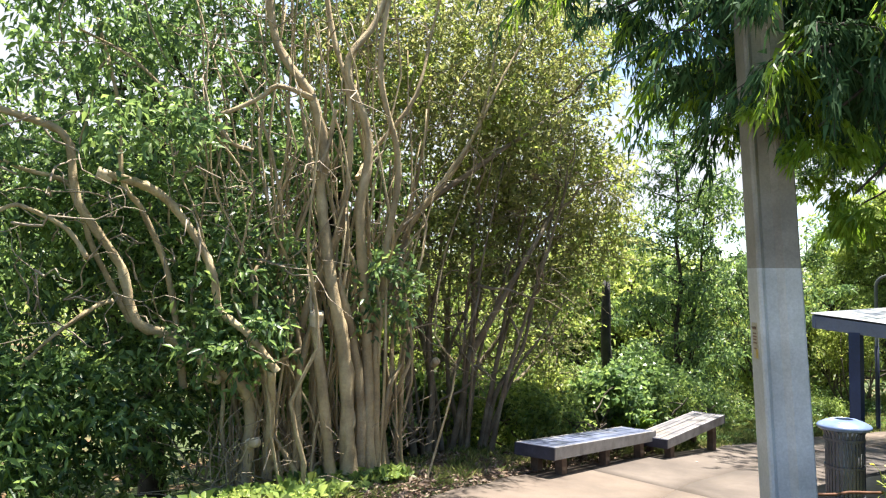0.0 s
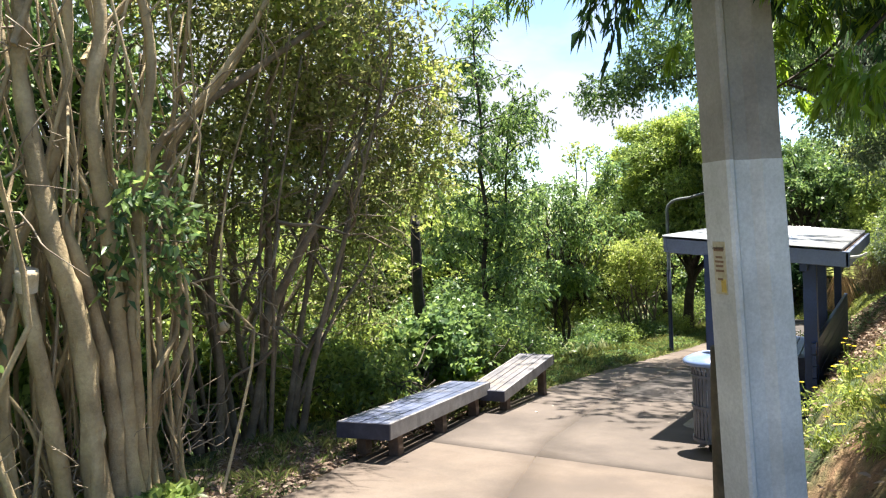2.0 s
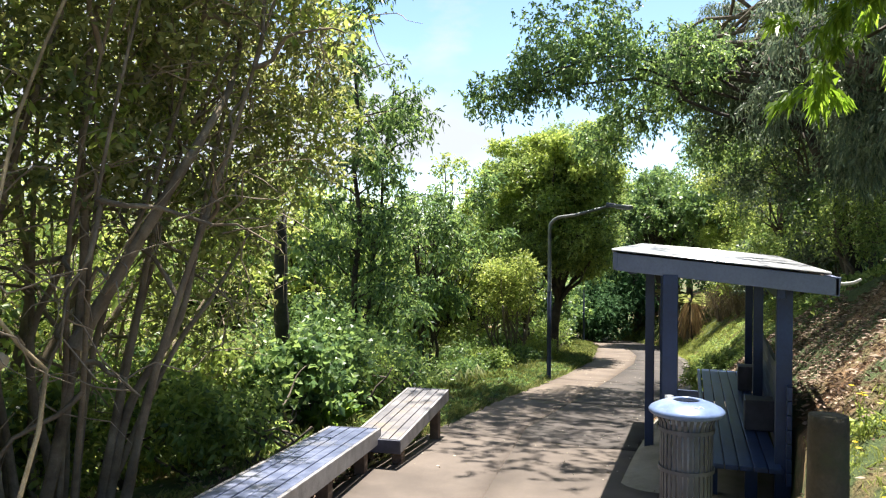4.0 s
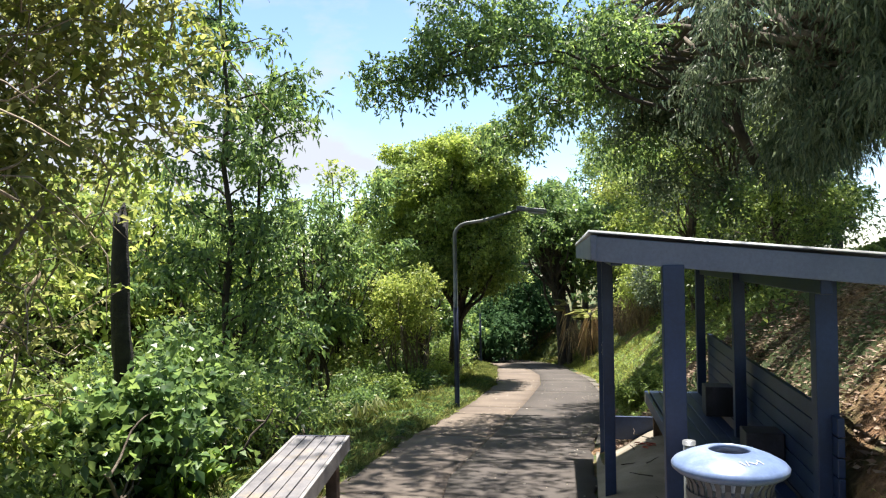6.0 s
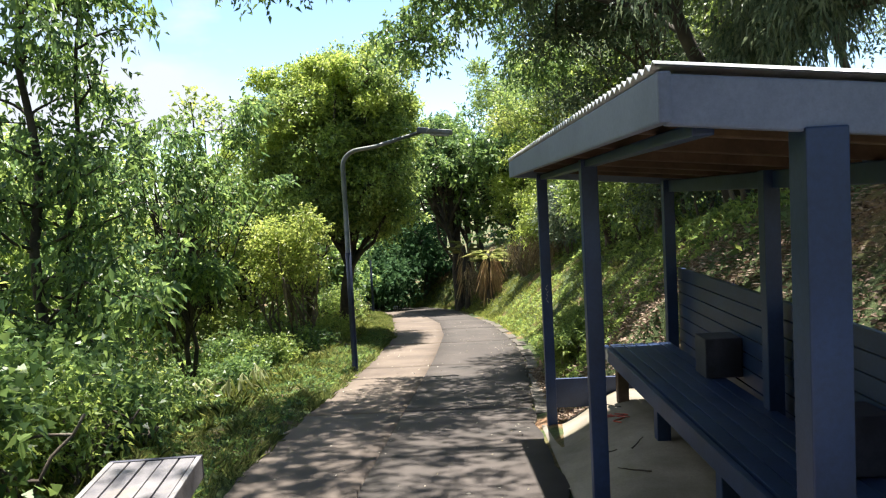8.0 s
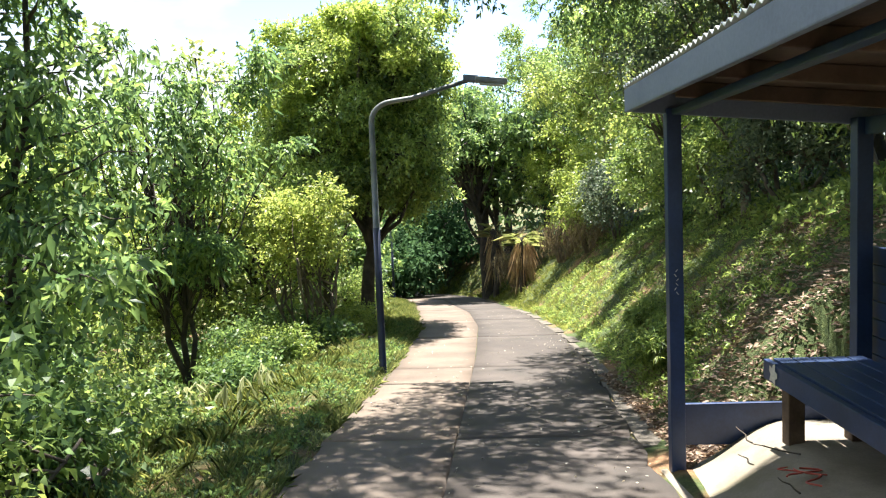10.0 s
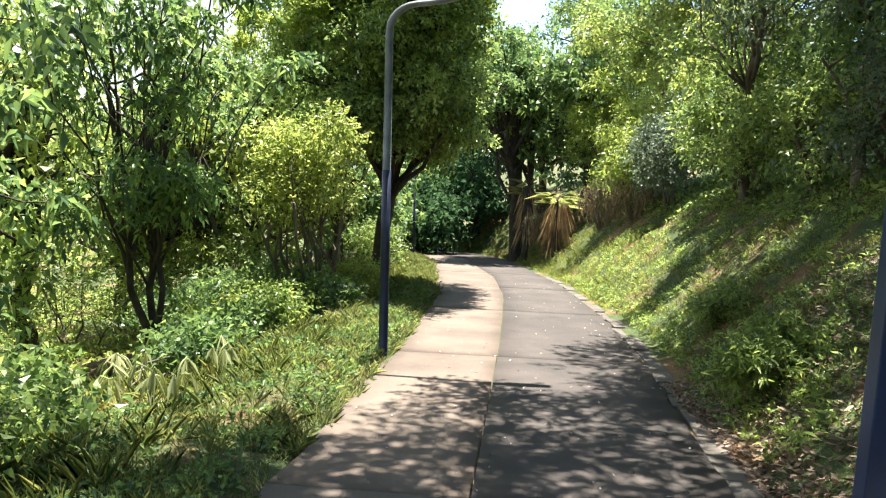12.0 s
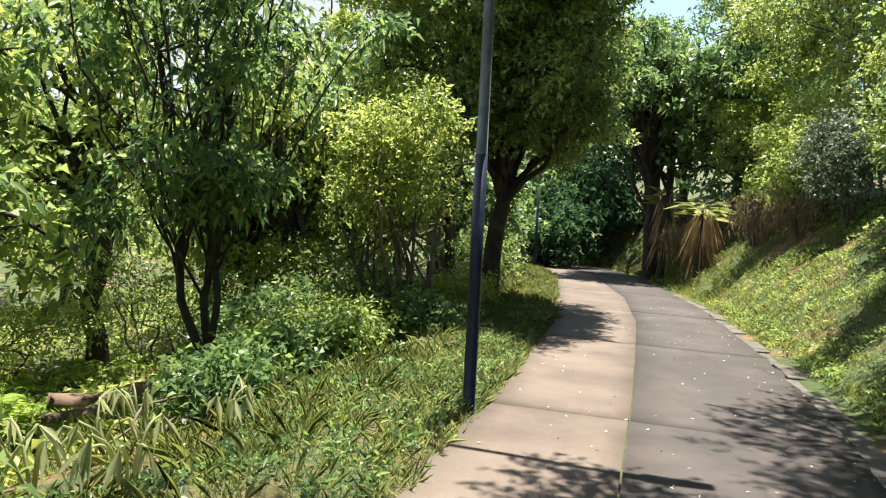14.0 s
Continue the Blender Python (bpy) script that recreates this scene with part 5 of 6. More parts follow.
for x, y, r, h, kind in SLOPE + tuple(BELT):
    z = ground_at(x, y)
    tree("slope_shrub", (x, y, z), (x, y, z + h * 0.55), 0.03, crown_of(x, y, z + h * 0.55, r, r * 0.9, h * 0.5, 6, int(130 * max(1, r)), 0.78), MAT["leaf_" + kind], MAT["bark_grey"],
         {"bright": "bright green leafy shrub on the slope", "mid": "mid-green leafy shrub on the slope", "dark": "dark glossy broad-leaved shrub on the slope", "yellow": "yellow-green weedy shrub on the slope"}[kind],
         "shrub", "slope shrubs", length=0.085 if kind != "dark" else 0.115, width=0.045 if kind != "dark" else 0.09 if x < 12 else 0.062, stems=4, stem_spread=0.2, per=8, simple=x > 11, density=1.0 if x > 15 else 0.95)

# taller trees across the gully
BACK = ((4.0, 12.5, 3.2, 6.5, "dark"), (8.0, 13.0, 3.0, 6.0, "mid"), (12.5, 15.0, 2.6, 4.6, "bright"), (17.0, 16.0, 2.8, 4.4, "bright"), (22.0, 15.5, 2.6, 4.2, "mid"), (27.0, 13.5, 3.0, 5.5, "mid"), (31.5, 11.5, 2.8, 6.5, "dark"),
        (-2.5, 10.5, 3.0, 7.0, "dark"), (-6.0, 7.0, 3.0, 6.5, "dark"), (20.0, 22.0, 4.0, 4.0, "bright"), (30.0, 20.0, 4.0, 6.0, "mid"), (10.0, 24.0, 4.0, 4.0, "mid"), (1.0, 20.0, 4.0, 7.0, "mid"), (18.8, 12.2, 1.9, 5.4, "mid"), (25.5, 11.8, 1.9, 4.6, "mid"), (6.2, 10.2, 2.0, 7.4, "dark"), (3.2, 9.6, 1.8, 7.4, "dark"),
        (17.2, 12.6, 1.7, 6.4, "bright"), (22.8, 13.0, 2.0, 7.0, "bright"), (20.0, 15.0, 2.2, 7.2, "bright"), (25.0, 10.8, 1.5, 6.0, "bright"), (15.2, 12.6, 1.8, 4.8, "mid"), (28.0, 10.8, 2.0, 7.2, "mid"), (30.5, 9.4, 1.7, 6.2, "mid"))
for x, y, r, h, kind in BACK:
    z = ground_at(x, y)
    tree("gully_tree", (x, y, z), (x, y, z + h * 0.6), 0.16, crown_of(x, y, z + h * 0.58, r, r, h * 0.5, 14, int(85 * r / 2), 0.58), MAT["leaf_" + kind], MAT["bark_dark"],
         {"bright": "bright green tree across the gully", "mid": "mid-green tree across the gully", "dark": "dark green tree in the gully"}[kind], "tree", "gully trees", length=0.2, width=0.13, twig=0.5, per=9, simple=True)

# ---- trees and shrubs on the bank ----
tree("weeping_tree", (14.2, -0.6, ground_at(14.2, -0.6)), (14.0, -0.4, 5.5), 0.22,
     crown_of(14.2, -0.5, 4.9, 3.4, 2.1, 2.7, 34, 330, 0.42) + crown_of(15.2, 0.1, 3.4, 2.4, 0.8, 1.1, 11, 260, 0.42) + crown_of(12.0, -0.7, 3.9, 1.6, 1.0, 1.5, 12, 300, 0.5) + crown_of(19.8, 2.2, 5.4, 1.6, 1.8, 1.4, 13, 260, 0.5),
     MAT["leaf_grey"], MAT["bark_grey"], "large grey-green tree with weeping fine foliage above the shelter", length=0.12, width=0.036, hang=0.55, lift=-0.15, twig=0.42, per=13, spread=0.75, twigs=6, simple=True, density=1.45)
# limb reaching over the path
over = tree("overhanging_tree", (17.5, 0.2, ground_at(17.5, 0.2)), (17.2, 1.2, 4.6), 0.16,
     [(17.0, 3.2, 4.9, 1.2, 0.9, 0.5, 260), (16.6, 4.6, 4.9, 1.1, 0.9, 0.5, 260), (16.4, 5.8, 4.7, 0.9, 0.8, 0.45, 220), (16.2, 6.6, 4.3, 0.6, 0.6, 0.35, 130), (17.9, 4.2, 4.2, 0.9, 0.7, 0.4, 200), (18.6, 4.9, 3.7, 0.6, 0.5, 0.35, 130),
      (17.4, 5.2, 5.7, 1.5, 1.2, 0.5, 260), (19.6, 3.2, 5.2, 1.0, 0.7, 0.6, 160), (21.4, 3.2, 5.2, 1.1, 0.9, 0.8, 260), (21.8, 2.6, 4.0, 1.0, 0.8, 0.7, 240)],
     MAT["leaf_dark"], MAT["bark_dark"], "tree on the bank with a leafy limb over the path", length=0.095, width=0.05, twig=0.3, fork=0.6, limb_r=0.26, density=2.5, hang=0.3, twigs=3)
# added tree: canopy kept above the view, there to shade the paving
tree("added_shade_tree", (16.0, -2.2, ground_at(16.0, -2.2)), (16.0, 0.0, 8.2), 0.2, [(13.0, 4.2, 7.4, 1.6, 1.6, 0.6, 170), (15.2, 4.8, 7.6, 1.7, 1.6, 0.6, 170), (17.8, 4.4, 7.6, 1.5, 1.4, 0.5, 110), (12.0, 2.4, 7.2, 1.5, 1.4, 0.6, 170), (14.5, 6.4, 8.0, 1.5, 1.3, 0.6, 260), (17.0, 6.6, 8.2, 1.5, 1.3, 0.6, 260), (16.2, 5.2, 8.6, 1.5, 1.3, 0.6, 260)],
     MAT["leaf_mid"], MAT["bark_dark"], "added tall tree whose unseen high canopy shades the path", length=0.15, width=0.07, twig=0.4, fork=0.85, limb_r=0.3, density=1.4)
BANK = ((20.8, 0.6, 1.8, 6.2, "grey", 0.12, 0.045), (24.4, 0.9, 1.8, 6.2, "mid", 0.12, 0.05), (12.6, -1.6, 2.2, 5.6, "grey", 0.12, 0.042), (9.2, -2.2, 2.0, 6.6, "grey", 0.12, 0.042), (17.0, 0.3, 1.0, 1.6, "mid", 0.1, 0.04), (19.6, 0.4, 1.0, 1.6, "grey", 0.1, 0.04), (22.0, 0.6, 1.0, 1.6, "mid", 0.1, 0.04), (24.4, 0.8, 1.0, 1.7, "mid", 0.1, 0.04), (29.0, 1.2, 1.1, 2.2, "grey", 0.1, 0.04), (10.6, -0.4, 0.8, 1.4, "mid", 0.17, 0.06), (9.0, -0.6, 0.8, 1.2, "mid", 0.17, 0.06), (11.9, -0.3, 0.7, 1.0, "mid", 0.17, 0.06), (18.8, -0.3, 1.3, 2.2, "dark", 0.13, 0.04), (20.8, 0.0, 1.2, 2.0, "dark", 0.13, 0.04),
        (23.2, 0.1, 1.2, 2.0, "dark", 0.13, 0.05), (25.6, 0.7, 1.1, 2.2, "mid", 0.14, 0.05), (21.4, -1.5, 2.6, 7.2, "grey", 0.11, 0.042), (25.4, -1.8, 2.7, 7.2, "grey", 0.11, 0.042), (29.5, -0.9, 2.6, 6.5, "bright", 0.12, 0.05), (27.4, -1.5, 2.3, 7.5, "mid", 0.11, 0.05), (31.2, -0.5, 2.2, 8.0, "bright", 0.12, 0.055), (34.6, -0.2, 2.5, 9.0, "mid", 0.13, 0.06), (38.4, 1.9, 2.5, 9.0, "mid", 0.13, 0.06),
        (30.2, -0.9, 2.2, 9.6, "mid", 0.13, 0.055), (33.0, 0.9, 2.2, 9.8, "bright", 0.13, 0.06), (19.0, -2.0, 2.3, 7.2, "mid", 0.11, 0.045), (23.4, -2.2, 2.3, 7.6, "mid", 0.11, 0.045), (9.6, -4.0, 2.5, 7.8, "dark", 0.13, 0.05), (12.6, -4.0, 2.4, 8.0, "dark", 0.13, 0.05), (7.6, -1.2, 1.6, 3.6, "dark", 0.16, 0.06), (10.8, -3.0, 2.0, 4.4, "mid", 0.17, 0.06), (33.9, 1.6, 1.1, 3.0, "yellow", 0.14, 0.05), (31.0, 1.7, 1.0, 2.0, "yellow", 0.13, 0.05), (30.0, 0.6, 1.2, 2.6, "bright", 0.13, 0.05), (36.0, 1.9, 1.5, 4.0, "yellow", 0.14, 0.05))
for x, y, r, h, kind, ln, wd in BANK:
    z = ground_at(x, y)
    tree("bank_shrub" if h < 3 else "bank_tree", (x, y, z), (x, y, z + h * 0.65), 0.05 if h < 3 else 0.07, crown_of(x, y + (0.5 if h > 5.5 and x < 24 else 0), z + h * (0.55 if h < 5.5 else 0.62 if x < 17 else 0.53), r, r * 0.9, h * (0.5 if h < 5.5 else 0.38 if x < 17 else 0.46), 10, int((150 if h < 3 else 190) * max(1, r * 0.8)), 0.62), MAT["leaf_" + kind], MAT["bark_grey"],
         {"bright": "bright green shrub on the bank", "mid": "mid-green leafy growth on the bank", "dark": "dark glossy-leaved growth on the bank", "yellow": "yellow-green bush on the bank", "grey": "grey-green tree on the bank"}[kind],
         "shrub" if h < 3 else "tree", "bank shrubs" if h < 3 else "bank trees", length=ln, width=wd * (1.6 if x > 17 else 1.1), stems=3 if h < 3 else 1, stem_spread=0.2, simple=x > 8.5, density=1.15 if x > 17 else 1.1)


# conifer whose sprays hang round the utility pole
def conifer():
    base = np.array((7.2, -0.9, ground_at(7.2, -0.9)))
    root = new("conifer")
    root.location = base
    tagged(root, "dark conifer with hanging feathery sprays and lime tips", "tree")
    wood, dark, lime = Tubes(), Leaves(True), Leaves(True)
    wood.add(bent(-np.array((0, 0, 0.2)), np.array((0.1, 0.1, 9.0)), 0, 0.01, 8), 0.2, 0.05, 10, 0.05, flare=0.4)
    tips = ((3.7, 3.3, 4.0), (4.1, 3.0, 3.7), (4.6, 2.9, 3.3), (5.0, 2.6, 2.95), (5.3, 2.9, 3.5), (4.0, 1.9, 3.6), (4.2, 1.55, 3.2), (4.6, 1.2, 2.9), (5.4, 1.9, 3.0), (5.6, 1.2, 2.7), (6.3, 1.7, 3.0),
            (6.2, 2.3, 3.3), (3.6, 1.2, 3.6), (5.0, 0.6, 3.2), (6.8, 0.9, 2.8), (6.0, 0.3, 2.9), (5.2, 3.6, 4.6), (7.4, 1.4, 3.4), (4.7, 2.2, 3.7), (4.4, 0.9, 3.6), (3.9, 1.65, 3.0), (4.1, 2.5, 3.4), (4.4, 2.35, 3.15))
    for k, tip in enumerate(tips):
        t = np.array(tip) - base
        a = np.array((0, 0, t[2] + 0.5 + RNG.uniform(0, 0.8)))
        line = bent(a, t + (0, 0, 0.25), 0.08, 0.03, 8)
        wood.add(line, 0.05, 0.01, 6, 0.04)
        for s in np.linspace(0.3, 1.0, 11):
            p = line[int(s * (len(line) - 1))]
            for j in range(8):
                # hanging branchlet, feathered on both sides
                d = unit(np.array((RNG.normal(0, 0.6), RNG.normal(0, 0.6), -0.7)))
                ln = RNG.uniform(0.3, 0.75)
                twig_ = bent(p, p + d * ln, 0.12, 0.04, 5)
                wood.add(twig_, 0.006, 0.002, 4, 0, cap=False)
                m = 72
                at = twig_[(RNG.random(m) ** 0.8 * (len(twig_) - 1)).astype(int)] + RNG.normal(0, 0.022, (m, 3))
                D = unit(d * 0.9 + RNG.standard_normal((m, 3)) * 0.55 + (0, 0, -0.35))
                (lime if s > 0.8 and RNG.random() < 0.2 else dark).add(at, D, RNG.uniform(0.07, 0.16, m), RNG.uniform(0.02, 0.042, m), 0.1, 0.3)
    for c in ((6.2, 2.2, 2.75), (6.3, 2.1, 2.45), (6.0, 1.8, 2.9), (4.15, 1.75, 3.05), (4.2, 1.6, 2.75), (4.5, 1.5, 2.35), (4.6, 1.35, 2.1), (5.2, 2.3, 2.9)):
        wood.add(bent(np.array(c) - base + (0, 0, 0.1), np.array((c[0] + 0.4, c[1] - 0.8, c[2] + 0.7)) - base, 0.05, 0.03), 0.008, 0.02, 5, 0)
        for j in range(7):
            p = np.array(c) - base + RNG.normal(0, 0.1, 3)
            d = unit(np.array((RNG.normal(0, 0.8), RNG.normal(0, 0.8), -0.4)))
            m = 70
            at = p + d * (RNG.random((m, 1)) * 0.22) + RNG.normal(0, 0.012, (m, 3))
            lime.add(at, unit(d + RNG.standard_normal((m, 3)) * 0.5 + (0, 0, -0.3)), RNG.uniform(0.06, 0.11, m), RNG.uniform(0.02, 0.034, m), 0.1, 0.3)
    attach(new("trunk", wood.mesh("trunk")), MAT["bark_dark"], root)
    attach(new("sprays", dark.mesh("sprays")), MAT["needle_dark"], root, "dark hanging sprays")
    # these sprays carry their backlight in the lime colour
    attach(new("lime_sprays", lime.mesh("lime_sprays")), MAT["leaf_lime"], root, "bright lime sprays coloured as backlit")
    return root


conifer()


# palm-like plants with skirts of dead fronds
def skirted_palm(x, y, h, n, label, live=40, reach=1.0):
    z = ground_at(x, y)
    root = new("skirted_palm")
    root.location = (x, y, z)
    tagged(root, label, "palm", "skirted palms")
    w = Tubes()
    w.add(bent((0, 0, -0.2), (0.1, 0.1, h), 0, 0.02), 0.12, 0.09, 10, 0.08)
    attach(new("trunk", w.mesh("trunk")), MAT["bark_dark"], root)

    def blades(k, z0, z1, out, fall, mat, name, wd):
        L = Leaves()
        a = RNG.uniform(0, 6.28, k)
        D0 = np.stack([np.cos(a), np.sin(a), np.zeros(k)], -1)
        P = np.stack([0.16 * np.cos(a), 0.16 * np.sin(a), RNG.uniform(z0, z1, k)], -1)
        D = unit(D0 * out * RNG.uniform(0.5, 1.3, (k, 1)) + np.array([0, 0, 1.0]) * fall * RNG.uniform(0.6, 1.2, (k, 1)))
        L.add(P, D, RNG.uniform(0.3, 0.85, k) * reach, RNG.uniform(0.4, 1.2, k) * wd, 0.4, 0.3)
        attach(new(name, L.mesh(name)), mat, root)
    blades(n, h * 0.4, h, 0.38, -1.0, MAT["dead"], "dead_skirt", 0.028)
    blades(live, h * 0.85, h + 0.1, 1.0, 0.35, MAT["leaf_olive"], "green_crown", 0.04)


skirted_palm(34.0, 3.5, 1.75, 190, "short palm with a thick skirt of dead brown fronds", 46, 1.15)
skirted_palm(34.9, 3.55, 1.6, 120, "short palm with dead fronds on the bank", 34)
skirted_palm(36.6, 4.4, 2.6, 120, "dark-trunked palm hung with dead fronds beside the path", 30)
for x, y, h in ((37.8, 4.75, 7.5), (38.7, 4.7, 8.0), (39.6, 4.2, 7.5)):
    z = ground_at(x, y)
    tree("dark_trunk_tree", (x, y, z), (x, y + 0.2, z + h * 0.75), 0.17, crown_of(x, y + 0.9, z + h * 0.78, 2.3, 2.0, 1.8, 12, 190, 0.45), MAT["leaf_dark"], MAT["bark_dark"], "tall dark-trunked tree at the bend of the path", "tree", "trees at the bend", length=0.18, width=0.07)
for x, y, r, h in ((36.0, 11.0, 2.6, 6.0), (40.5, 12.5, 3.0, 6.5), (44.5, 11.5, 3.2, 7.0), (48.0, 9.5, 3.2, 7.0), (41.5, 3.8, 2.6, 6.5), (46.5, 5.0, 3.0, 7.0), (51.0, 13.0, 3.5, 8.0), (37.5, 2.4, 2.4, 6.0), (54.0, 6.0, 4.5, 10.0), (52.0, -1.0, 4.5, 11.0), (58.0, 11.0, 5.0, 11.0), (47.0, 0.5, 3.5, 9.0), (48.0, 15.0, 4.0, 8.5), (43.0, 9.0, 1.6, 3.0), (41.0, 8.2, 1.2, 2.4), (47.0, 7.4, 2.6, 5.0), (39.6, 10.0, 1.3, 2.6), (44.5, 6.5, 1.6, 3.2), (34.5, 9.6, 1.6, 3.6)):
    z = ground_at(x, y)
    # trees in line with the path get near-black leaves, painting the tunnel's shade
    tree("bend_tree", (x, y, z), (x, y, z + h * 0.7), 0.18, crown_of(x, y, z + h * 0.52, r, r, h * 0.5, 14, 70, 0.8), MAT["leaf_dark"] if y > 9 or y < 4.5 else MAT["needle_dark"], MAT["bark_dark"], "dark dense tree where the path bends away", "tree", "trees at the bend", length=0.3, width=0.2, twig=0.5, simple=True)



def dry_brush(x, y, r, h):
    """A heap of dead brown stems with curled leaves."""
    base = np.array((x, y, ground_at(x, y)))
    root = new("dry_brush")
    root.location = base
    tagged(root, "tangle of dead brown stems and curled leaves on the bank", "shrub", "dead brush on the bank")
    T, L = Tubes(), Leaves(True)
    for i in range(46):
        a = RNG.uniform(0, 6.28)
        q = np.array((math.cos(a) * r * RNG.uniform(0.3, 1), math.sin(a) * r * RNG.uniform(0.3, 1), h * RNG.uniform(0.4, 1.0)))
        line = bent(q * (0.3, 0.3, 0) - (0, 0, 0.05), q, 0.12, 0.06, 5)
        T.add(line, 0.018, 0.004, 4, 0, cap=False)
        L.clump(q, (0.2, 0.2, 0.25), 5, 6, 0.14, 0.03, 0.25, -0.3, 0.7, 0.3, 0.8)
    attach(new("dead_stem", T.mesh("dead_stem")), MAT["bark_brown"], root)
    attach(new("dead_foliage", L.mesh("dead_foliage")), MAT["dry_leaf"], root)


for x, y, r, h in ((32.2, 2.3, 0.7, 1.3), (30.6, 1.7, 0.7, 1.1), (35.6, 3.7, 0.6, 1.2)):
    dry_brush(x, y, r, h)

# fallen logs on the slope
for a, b, r in (((19.7, 11.0, 0.22), (20.6, 9.9, 0.2), 0.13), ((19.2, 10.6, 0.16), (20.1, 9.6, 0.15), 0.1)):
    lg = thing("fallen_log", (*a[:2], ground_at(*a[:2])), "barkless reddish-brown fallen log on the slope", "log", "fallen logs")
    lt = Tubes()
    d = np.array((b[0] - a[0], b[1] - a[1], ground_at(*b[:2]) + b[2] - ground_at(*a[:2])))
    lt.add(smooth_line([(0, 0, a[2]), d * 0.35 + (0, 0, 0.06), d * 0.7 + (0.05, 0.05, 0.03), d], 5), r, r * 0.8, 14, 0.04)
    attach(new("log_wood", lt.mesh("log_wood")), MAT["log"], lg)


def fern(x, y, n, size, label, drop=0.0):
    """Arching fronds, each a midrib with paired leaflets."""
    root = new("fern")
    root.location = (x, y, ground_at(x, y) + drop)
    tagged(root, label, "fern", "ferns on the slope")
    for i in range(n):
        a = 2 * math.pi * i / n + RNG.uniform(-0.3, 0.3)
        d = np.array((math.cos(a), math.sin(a), 0))
        ln = size * RNG.uniform(0.75, 1.15)
        s = np.linspace(0, 1, 22)[:, None]
        rib = d * ln * s + np.array((0, 0, 1)) * ln * (0.75 * s - 0.75 * s ** 2.2)
        side = np.cross(d, (0, 0, 1))
        w = np.sin(np.clip(s * 1.05, 0, 1) * np.pi) ** 0.7 * 0.24 * ln
        L = Leaves()
        for sg in (-1, 1):
            D = unit(side * sg + d * 0.35 + (0, 0, -0.1))
            L.add(rib[2:], np.repeat(D[None, :], 20, 0), w[2:, 0] + 0.02, 0.045 * ln, 0.05, 0.15)
        T = Tubes()
        T.add(rib, 0.006, 0.002, 4, 0, cap=False)
        f = attach(new("frond", L.mesh("frond")), MAT["fern"], root)
        attach(new("midrib", T.mesh("midrib")), MAT["leaf_bright"], f)
    return root


for x, y, n, s in ((19.3, 11.2, 11, 0.9), (18.3, 10.2, 10, 0.8), (20.6, 12.9, 11, 1.0), (17.2, 9.6, 9, 0.7), (22.0, 12.3, 10, 0.9), (19.9, 10.0, 9, 0.6)):
    fern(x, y, n, s, "light green arching fern on the slope")


def wilted_plant(x, y, n, h, label):
    root = new("wilted_plant")
    root.location = (x, y, ground_at(x, y))
    tagged(root, label, "plant", "wilted plants")
    for i in range(n):
        d = unit(np.array((RNG.normal(), RNG.normal(), 0)))
        line = smooth_line([(0, 0, -0.03), d * h * 0.25 + (0, 0, h * 0.6), d * h * 0.5 + (0, 0, h * RNG.uniform(0.7, 1.0))], 5)
        T = Tubes()
        T.add(line, 0.012, 0.006, 6, 0)
        stem = attach(new("stalk", T.mesh("stalk")), MAT["wilted"], root)
        L = Leaves()
        k = 3
        L.add(np.repeat(line[-1][None, :], k, 0), unit(np.repeat(d[None, :] * 0.35, k, 0) + RNG.normal(0, 0.3, (k, 3)) + (0, 0, -1.0)), h * RNG.uniform(0.3, 0.5, k), 0.032, 0.5, 0.1)
        attach(new("hanging_leaf", L.mesh("hanging_leaf")), MAT["wilted"], stem)


for x, y, n, h in ((16.3, 7.3, 6, 0.5), (17.3, 7.4, 5, 0.4), (17.0, 8.1, 4, 0.4), (17.7, 8.3, 4, 0.4), (18.6, 8.2, 3, 0.35), (16.4, 8.0, 5, 0.5), (15.9, 7.8, 5, 0.48), (18.2, 8.7, 5, 0.45)):
    wilted_plant(x, y, n, h, "wilted pale plant with hanging leaves on the slope")


def strap_clump(x, y, n, h, label, mat):
    root = new("strap_grass")
    root.location = (x, y, ground_at(x, y))
    tagged(root, label, "grass clump", "strap-leaved clumps")
    L = Leaves()
    a = RNG.uniform(0, 6.28, n)
    P = np.stack([0.08 * np.cos(a), 0.08 * np.sin(a), np.zeros(n)], -1)
    D = unit(np.stack([np.cos(a), np.sin(a), RNG.uniform(0.8, 3.0, n)], -1))
    L.add(P, D, h * RNG.uniform(0.6, 1.2, n), 0.035, 0.25, 0.35)
    attach(new("leaf_tuft", L.mesh("leaf_tuft")), mat, root)


for x, y in ((16.9, 2.75), (17.25, 2.6), (19.6, 2.5)):
    tree("bank_herb_bush", (x, y, ground_at(x, y)), (x, y, ground_at(x, y) + 0.25), 0.012, [(x + RNG.normal(0, 0.12), y + RNG.normal(0, 0.12), ground_at(x, y) + RNG.uniform(0.12, 0.34), 0.16, 0.16, 0.12, 60) for i in range(7)],
         MAT["leaf_mid"], MAT["bark_grey"], "low leafy green bush at the foot of the bank", "shrub", "herb bushes", length=0.09, width=0.022, twig=0.12, stems=4, stem_spread=0.03)
strap_clump(10.0, 6.95, 70, 0.6, "clump of strap-leaved green plants beside the bench", MAT["fern"])
strap_clump(10.5, 7.1, 50, 0.5, "clump of strap-leaved green plants beside the bench", MAT["leaf_bright"])



